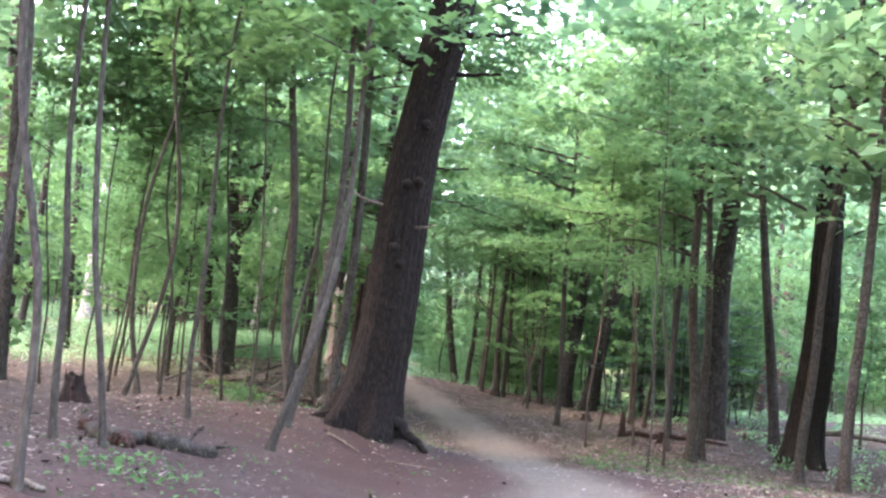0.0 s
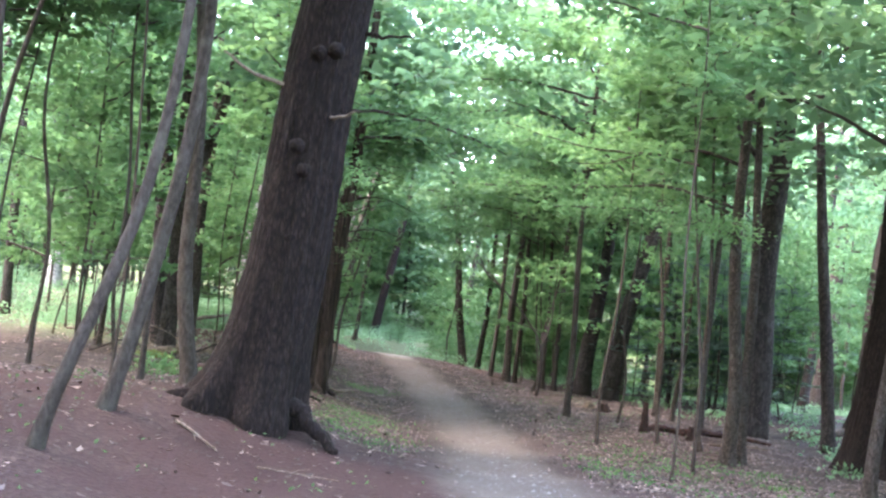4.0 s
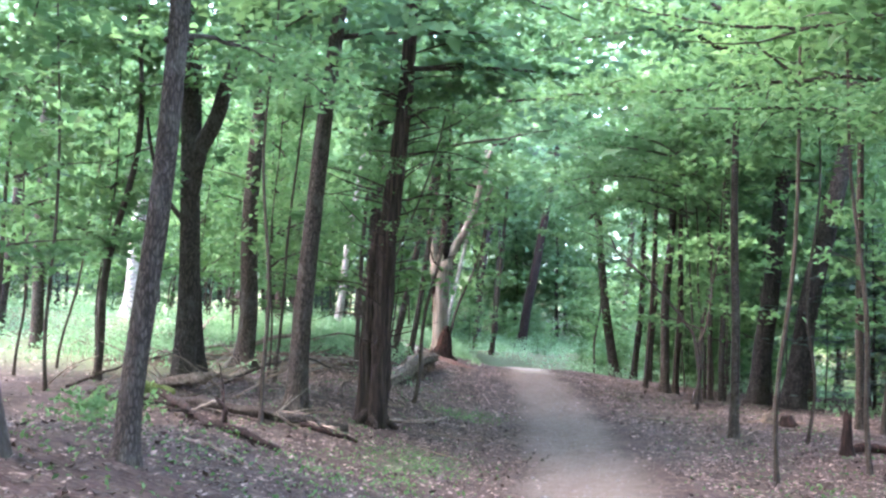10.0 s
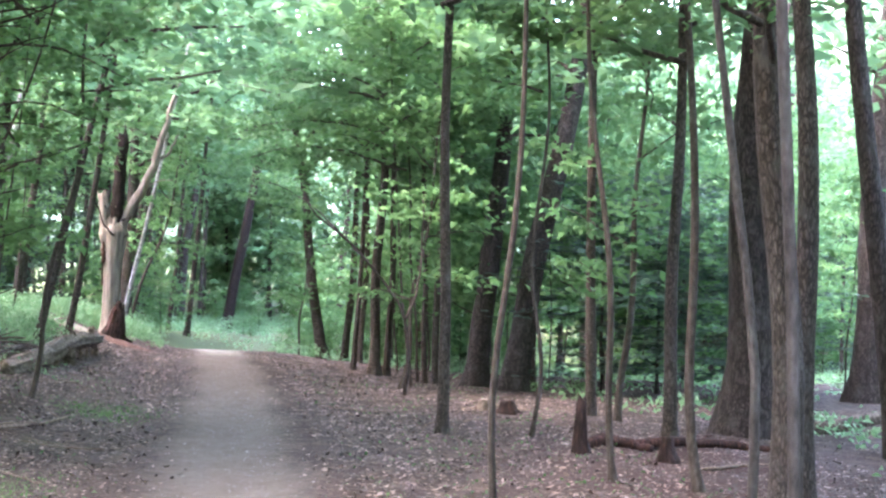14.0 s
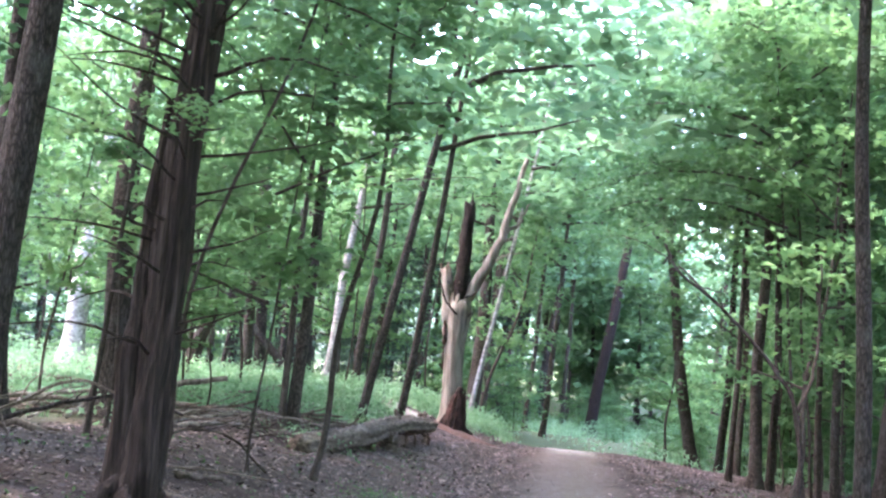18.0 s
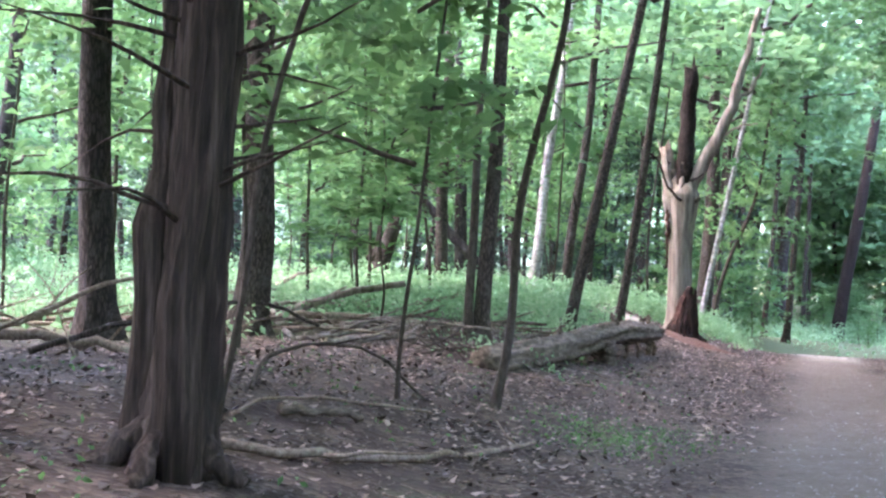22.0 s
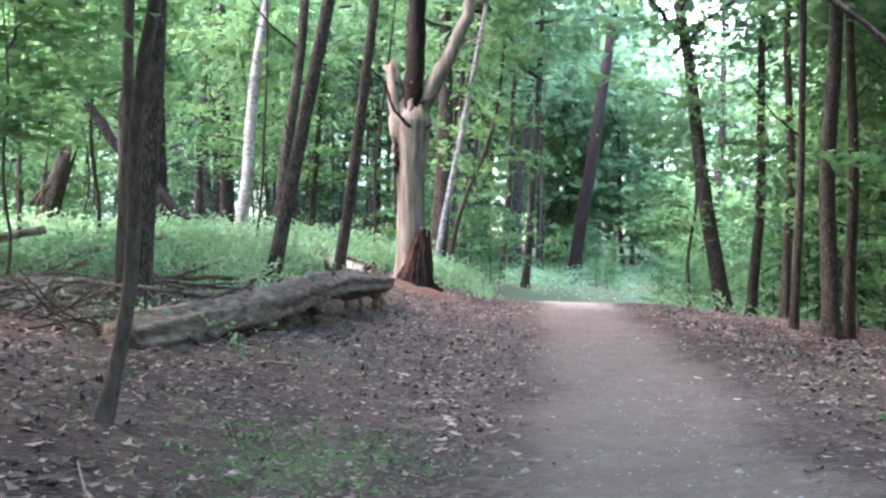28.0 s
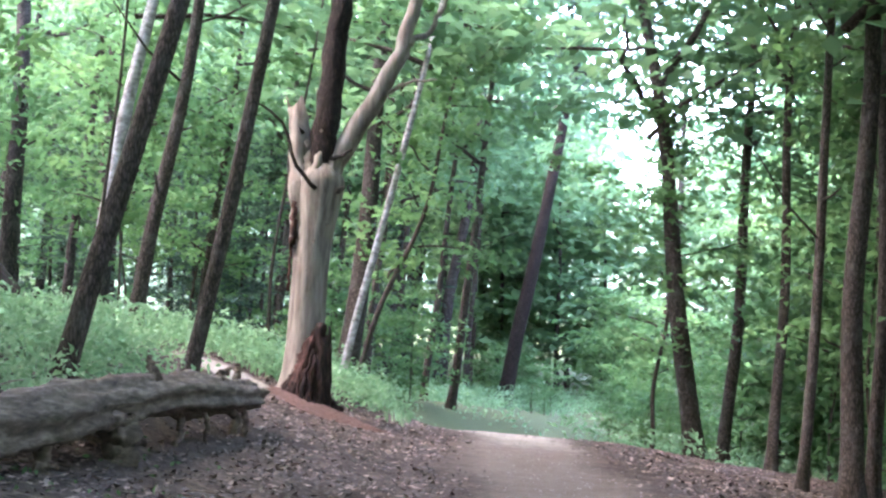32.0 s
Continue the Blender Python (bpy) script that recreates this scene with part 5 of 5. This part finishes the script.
for k, (pts, r0, r1, mat) in enumerate((
    (((-12.6, 56.2, 0.15), (-11.4, 57.0, 0.22), (-10.2, 57.9, 0.1)), 0.1, 0.07, "dead_wood"),
    (((-12.3, 55.8, 0.3), (-10.6, 53.6, 0.14), (-9.0, 51.7, 0.0)), 0.07, 0.05, "dead_wood"),
    (((-13.5, 56.5, 0.1), (-14.2, 59.5, 0.5), (-14.6, 61.2, 0.7)), 0.07, 0.04, "dead_wood"),
    (((-11.0, 57.2, 0.1), (-10.0, 58.4, 0.3), (-9.2, 59.6, 0.5)), 0.06, 0.04, "twig_dead"),
    (((-16.5, 57.5, 0.1), (-14.5, 57.0, 0.3), (-12.5, 56.8, 0.2)), 0.12, 0.08, "log_bark"),
    (((-9.9, 52.8, 0.0), (-9.3, 53.5, 0.12), (-8.5, 54.6, 0.05)), 0.05, 0.03, "dead_wood"),
    (((-11.6, 53.2, 0.05), (-10.2, 54.4, 0.2), (-8.4, 55.2, 0.08)), 0.08, 0.05, "twig_dead"),
    (((-13.2, 53.0, 0.1), (-12.0, 54.2, 0.3), (-10.8, 55.9, 0.35)), 0.06, 0.03, "dead_wood"))):
    fallen(pts, r0, r1, "long pale dead branch in a loose brush pile", mat, 90 + k, "brush pile", forks=2, sides=10, rough=0.1)
pile = np.random.default_rng(44)
for k in range(46):
    x, y = pile.uniform(-13.5, -6.6), 0
    y = 50.2 + (x + 13.5) * 0.75 + pile.normal(0, 1.1)
    a, long = pile.normal(0.75, 0.6), pile.uniform(0.9, 3.4)
    c, s, up = math.cos(a) * long / 2, math.sin(a) * long / 2, pile.uniform(0, 0.35)
    r = pile.uniform(0.018, 0.065)
    fallen([(x - c, y - s, 0.0), (x, y, up * 0.7 + 0.05), (x + c, y + s, up * pile.uniform(0.4, 1.6))], r, r * 0.5, "grey dead branch in a loose brush pile", ("twig_dead", "dead_wood", "log_bark")[k % 3], 60 + k, "brush pile", forks=k % 3)
for k in range(40):
    y = pile.uniform(14, 62)
    x = float(trail_x(y)) + pile.choice((-1, 1)) * pile.uniform(2.2, 9)
    a, long, r = pile.uniform(0, 6.28), pile.uniform(0.4, 1.5), pile.uniform(0.008, 0.022)
    c, s = math.cos(a) * long / 2, math.sin(a) * long / 2
    fallen([(x - c, y - s, 0), (x, y, 0.03), (x + c, y + s, 0.01)], r, r * 0.5, "small dead twig on leaf litter", "twig_dead", 200 + k, "fallen twigs", forks=k % 2, sides=5)


# ---- bent young tree beside the trail, and a leaning dead trunk in the herbs ----
def bent_sapling():
    x, y = 3.31, 55.3
    root = tagged(new("bent_sapling"), "young tree whose thin dark stem arches over the trail", "tree")
    root.location = (x, y, float(ground_z(x, y)))
    stick("stem", [(0, 0, -0.1), (0.08, -0.05, 1.1), (0.0, -0.1, 2.0), (-0.6, -0.2, 3.0), (-1.1, -0.3, 3.6), (-1.7, -0.4, 4.2), (-2.3, -0.5, 4.7), (-2.6, -0.5, 5.3)], 0.055, 0.025, "bark_oak", root, sides=8, seed=5, count=26)
    stick("side_stem", [(0.0, -0.1, 1.9), (0.3, 0.1, 2.6), (0.45, 0.2, 3.6), (0.5, 0.2, 5.2)], 0.045, 0.015, "bark_sapling", root, sides=7, seed=6, count=14)
    leafy_arm(root, [(-1.7, -0.4, 4.2), (-2.4, -0.2, 4.9), (-3.2, 0.1, 5.4), (-4.0, 0.3, 5.7)], 0.025, 500, 306, bark_name="bark_sapling")


bent_sapling()


def leaning_dead_trunk():
    x, y = -13.1, 69.45
    root = tagged(new("leaning_dead_trunk"), "dark dead trunk leaning in the green herbs", "dead tree")
    root.location = (x, y, float(ground_z(x, y)))
    stick("trunk", [(0.3, 0.1, -0.2), (-0.8, -0.24, 1.05), (-2.2, -0.65, 2.8), (-3.1, -0.95, 4.4), (-4.0, -1.2, 6.0)], 0.17, 0.1, "bark_oak", root, sides=12, seed=3, furrow=0.01, count=22)
    for k, (f, out) in enumerate((((-1.4, -0.4, 1.8), (-1.1, -0.5, 2.7)), ((-2.4, -0.7, 3.1), (-3.3, -0.6, 3.3)), ((-3.0, -0.9, 4.2), (-2.5, -1.0, 5.0)))):
        stick("branch", [f, (np.array(f) + out) / 2 + (0.05, 0, 0.05), out], 0.05, 0.015, "bark_oak", root, sides=6, seed=k)


leaning_dead_trunk()

# ---- leaf litter, herbs, grass ----
def litter(name, number, zone, sizes, material, label, seed, tilt=0.16, lift=(0.002, 0.012), on_trail=0.003):
    rng = np.random.default_rng(seed)
    x0, x1, y0, y1 = zone
    y = rng.uniform(y0, y1, number)
    x = trail_x(y) + rng.uniform(x0, x1, number)
    u = x - trail_x(y)
    keep = (np.abs(u - 0.2) > 1.45 + 0.22 * np.sin(y * 1.1) * np.sin(y * 0.37 + 2) + rng.normal(0, 0.33, number)) | (rng.uniform(0, 1, number) < on_trail)
    keep &= (rng.uniform(0, 1, number) > 0.93 * np.exp(-((x + 1) ** 2 / 60 + (y - 17) ** 2 / 170)))
    keep &= rng.uniform(0, 1, number) < 0.62 + 0.38 * np.sin(x * 2.1 + 1.3 * np.sin(y * 0.9)) * np.sin(y * 1.7 + np.sin(x * 1.3))
    keep &= spur_at(x, y) < 0.45
    x, y = x[keep], y[keep]
    z = ground_z(x, y) + rng.uniform(*lift, len(x))
    me = leaves(name, np.stack([x, y, z], 1), rng.normal(0, tilt, (len(x), 3)) + (0, 0, 1), rng.uniform(*sizes, len(x)), M[material], seed, 0.7, -1)
    tagged(new(name, me), label, "leaves", kind="stuff")


litter("fallen_leaves", 245000, (-9, 11, 7, 76), (0.03, 0.09), "leaf_fallen", "brown dry leaves scattered over the forest floor", 1)
litter("fallen_leaves", 26000, (-8, 7, 7, 70), (0.06, 0.11), "leaf_fallen", "large curled dry leaves on top of the litter", 21, 0.32, (0.006, 0.03), 0.001)

litter("fallen_leaves", 45000, (-20, 17, 5, 72), (0.05, 0.12), "leaf_fallen", "brown dry leaves lying deeper in the woods", 9)


def herbs(name, number, inside, height, sizes, material, label, category, seed, clumps):
    """Low plants: leaves heaped about clump centres for which inside(x, y) holds."""
    rng = np.random.default_rng(seed)
    cx, cy = rng.uniform(-45, 45, 300000), rng.uniform(0, 125, 300000)
    ok = inside(cx, cy) & (np.hypot(cx + 6.4, cy - 66.8) > 1.9)
    cx, cy = cx[ok][:clumps], cy[ok][:clumps]
    pick = rng.integers(0, len(cx), number)
    tall = rng.uniform(0.5, 1.2, len(cx)) * height
    x, y = cx[pick] + rng.normal(0, 0.33, number), cy[pick] + rng.normal(0, 0.33, number)
    z = ground_z(x, y) + tall[pick] * rng.uniform(0.05, 1, number)
    me = leaves(name, np.stack([x, y, z], 1), rng.normal(0, 0.8, (number, 3)) + (0, 0, 1), rng.uniform(*sizes, number), M[material], seed, 0.55)
    tagged(new(name, me), label, category, kind="stuff")


def left_meadow(x, y):
    u = x - trail_x(y)
    return (u < -8.2 + np.clip((y - 53) * 0.9, 0, 3.2) + np.clip((y - 64) * 0.5, 0, 2.2)) & (y > 50 - np.clip(-u - 10, 0, 20) * 1.5) & (spur_at(x, y) < 0.2) & (y > 22) & ((np.abs(y - 50.6 - (x + 13.5) * 0.75) > 2.3) | (x < -14.5) | (x > -6.4))


herbs("undergrowth", 100000, left_meadow, 0.85, (0.07, 0.17), "leaf_herb", "pale green herbs covering the woodland floor", "undergrowth", 2, 2600)
herbs("undergrowth", 60000, lambda x, y: left_meadow(x, y) & (x > -16) & (y > 53) & (y < 82), 0.6, (0.05, 0.13), "leaf_herb", "bright green herbs growing thick behind the fallen log", "undergrowth", 14, 1100)
herbs("undergrowth", 45000, lambda x, y: (y > 72) & ((np.abs(x - trail_x(y)) > 1.5) | (y > 79)) & (y < 122), 0.6, (0.09, 0.2), "leaf_herb", "bright green herbs beyond the crest of the trail", "undergrowth", 3, 1300)
herbs("undergrowth", 16000, lambda x, y: (x - trail_x(y) > 9) & (y > 25), 0.5, (0.1, 0.22), "leaf_herb", "green low plants between the trees", "undergrowth", 4, 420)
herbs("low_plants", 900, lambda x, y: (x > 3.4) & (x < 8) & (y > 26) & (y < 38), 0.16, (0.04, 0.1), "leaf_maple", "small green seedlings in pine needles", "plants", 5, 40)
herbs("low_plants", 800, lambda x, y: (x - trail_x(y) < -1.7) & (x - trail_x(y) > -5.5) & (y > 28) & (y < 38.5), 0.16, (0.04, 0.09), "leaf_maple", "small green plants beside the trail", "plants", 6, 90)
herbs("low_plants", 90, lambda x, y: np.hypot(x + 6.9, y - 37.5) < 0.7, 0.6, (0.07, 0.17), "leaf_maple", "green leafy seedlings at the foot of a tree", "plants", 7, 14)
herbs("low_plants", 300, lambda x, y: np.hypot(x + 6.3, y - 35.0) < 0.5, 0.4, (0.07, 0.16), "leaf_maple", "green leafy seedlings beside fallen wood", "plants", 8, 12)
herbs("low_plants", 120, lambda x, y: np.hypot(x + 3.4, y - 12.4) < 0.5, 0.2, (0.05, 0.12), "leaf_maple", "small green seedlings in pine needles", "plants", 9, 9)


def gravel(number, seed):
    """Small stones pressed into the trail, each a squashed octahedron."""
    rng = np.random.default_rng(seed)
    y = rng.uniform(4, 74, number)
    x = trail_x(y) + 0.2 + rng.normal(0, 0.6, number)
    size = rng.uniform(0.006, 0.02, number) * (1 + 1.2 * (rng.uniform(0, 1, number) > 0.95))
    ball = np.array(((1, 0, 0), (0, 1, 0), (-1, 0, 0), (0, -1, 0), (0, 0, 0.6), (0, 0, -0.6)))
    turn = rng.uniform(0, 6.28, number)
    c, s = np.cos(turn), np.sin(turn)
    shape = ball[None] * size[:, None, None] * rng.uniform(0.7, 1.3, (number, 6, 1))
    at = np.stack([x, y, ground_z(x, y)], 1)[:, None]
    verts = np.stack([shape[..., 0] * c[:, None] - shape[..., 1] * s[:, None], shape[..., 0] * s[:, None] + shape[..., 1] * c[:, None], shape[..., 2]], 2) + at
    base = np.array(((0, 1, 4), (1, 2, 4), (2, 3, 4), (3, 0, 4), (1, 0, 5), (2, 1, 5), (3, 2, 5), (0, 3, 5)))
    faces = (base[None] + 6 * np.arange(number)[:, None, None]).reshape(-1, 3)
    tagged(new("gravel", mesh_from("gravel", verts.reshape(-1, 3), faces, M["stone"], False)), "small grey stones pressed into the trail", "gravel", kind="stuff")


gravel(5000, 17)
herbs("low_plants", 260, lambda x, y: np.hypot(x + 5.8, y - 52.6) < 0.8, 0.3, (0.04, 0.1), "leaf_herb", "pale green plants at the foot of a fallen log", "plants", 10, 14)
herbs("low_plants", 1300, lambda x, y: ((x + 1.9) / 0.8) ** 2 + ((y - 38.3) / 2.6) ** 2 < 1, 0.07, (0.02, 0.05), "leaf_maple", "low mossy grass beside the trail", "plants", 11, 90)
herbs("low_plants", 1000, lambda x, y: ((x + 2.65) / 0.7) ** 2 + ((y - 48.5) / 1.7) ** 2 < 1, 0.07, (0.02, 0.05), "leaf_maple", "low mossy grass beside the trail", "plants", 12, 60)


def grass(number, inside, seed, long):
    """Upright bent blades, two quads each."""
    rng = np.random.default_rng(seed)
    x, y = rng.uniform(-16, 6, number * 8), rng.uniform(50, 82, number * 8)
    ok = inside(x, y) & (np.hypot(x + 6.4, y - 66.8) > 1.6)
    x, y = x[ok][:number], y[ok][:number]
    n = len(x)
    a, tall, lean = rng.uniform(0, 6.28, n), rng.uniform(*long, n), rng.uniform(0.1, 0.7, n)
    way, side = np.stack([np.cos(a), np.sin(a), 0 * a], 1), np.stack([-np.sin(a), np.cos(a), 0 * a], 1) * 0.012
    foot = np.stack([x, y, ground_z(x, y) - 0.02], 1)
    up = np.array((0, 0, 1.0))
    mid = foot + up * (tall * 0.6)[:, None] + way * (tall * lean * 0.25)[:, None]
    tip = foot + up * (tall * 0.95)[:, None] + way * (tall * lean * 0.8)[:, None]
    verts = np.stack([foot - side, foot + side, mid - side, mid + side, tip - side * 0.2, tip + side * 0.2], 1).reshape(-1, 3)
    base = np.array(((0, 1, 3, 2), (2, 3, 5, 4)))
    faces = (base[None] + 6 * np.arange(n)[:, None, None]).reshape(-1, 4)
    tagged(new("grass", mesh_from("grass", verts, faces, M["leaf_herb"])), "tall fresh green grass among the herbs", "grass", kind="stuff")


grass(5000, lambda x, y: (left_meadow(x, y) | ((y > 68) & (x - trail_x(y) < -1.8))) & (np.sin(x * 1.9 + 0.7 * y) + np.sin(y * 1.3 - x) > 0.3), 23, (0.1, 0.34))
herbs("low_plants", 3600, lambda x, y: (np.abs(x - trail_x(y)) > 2.0) & (np.abs(x - trail_x(y)) < 7.5) & (y < 60), 0.08, (0.03, 0.075), "leaf_maple", "scattered small green seedlings in leaf litter", "plants", 13, 420)
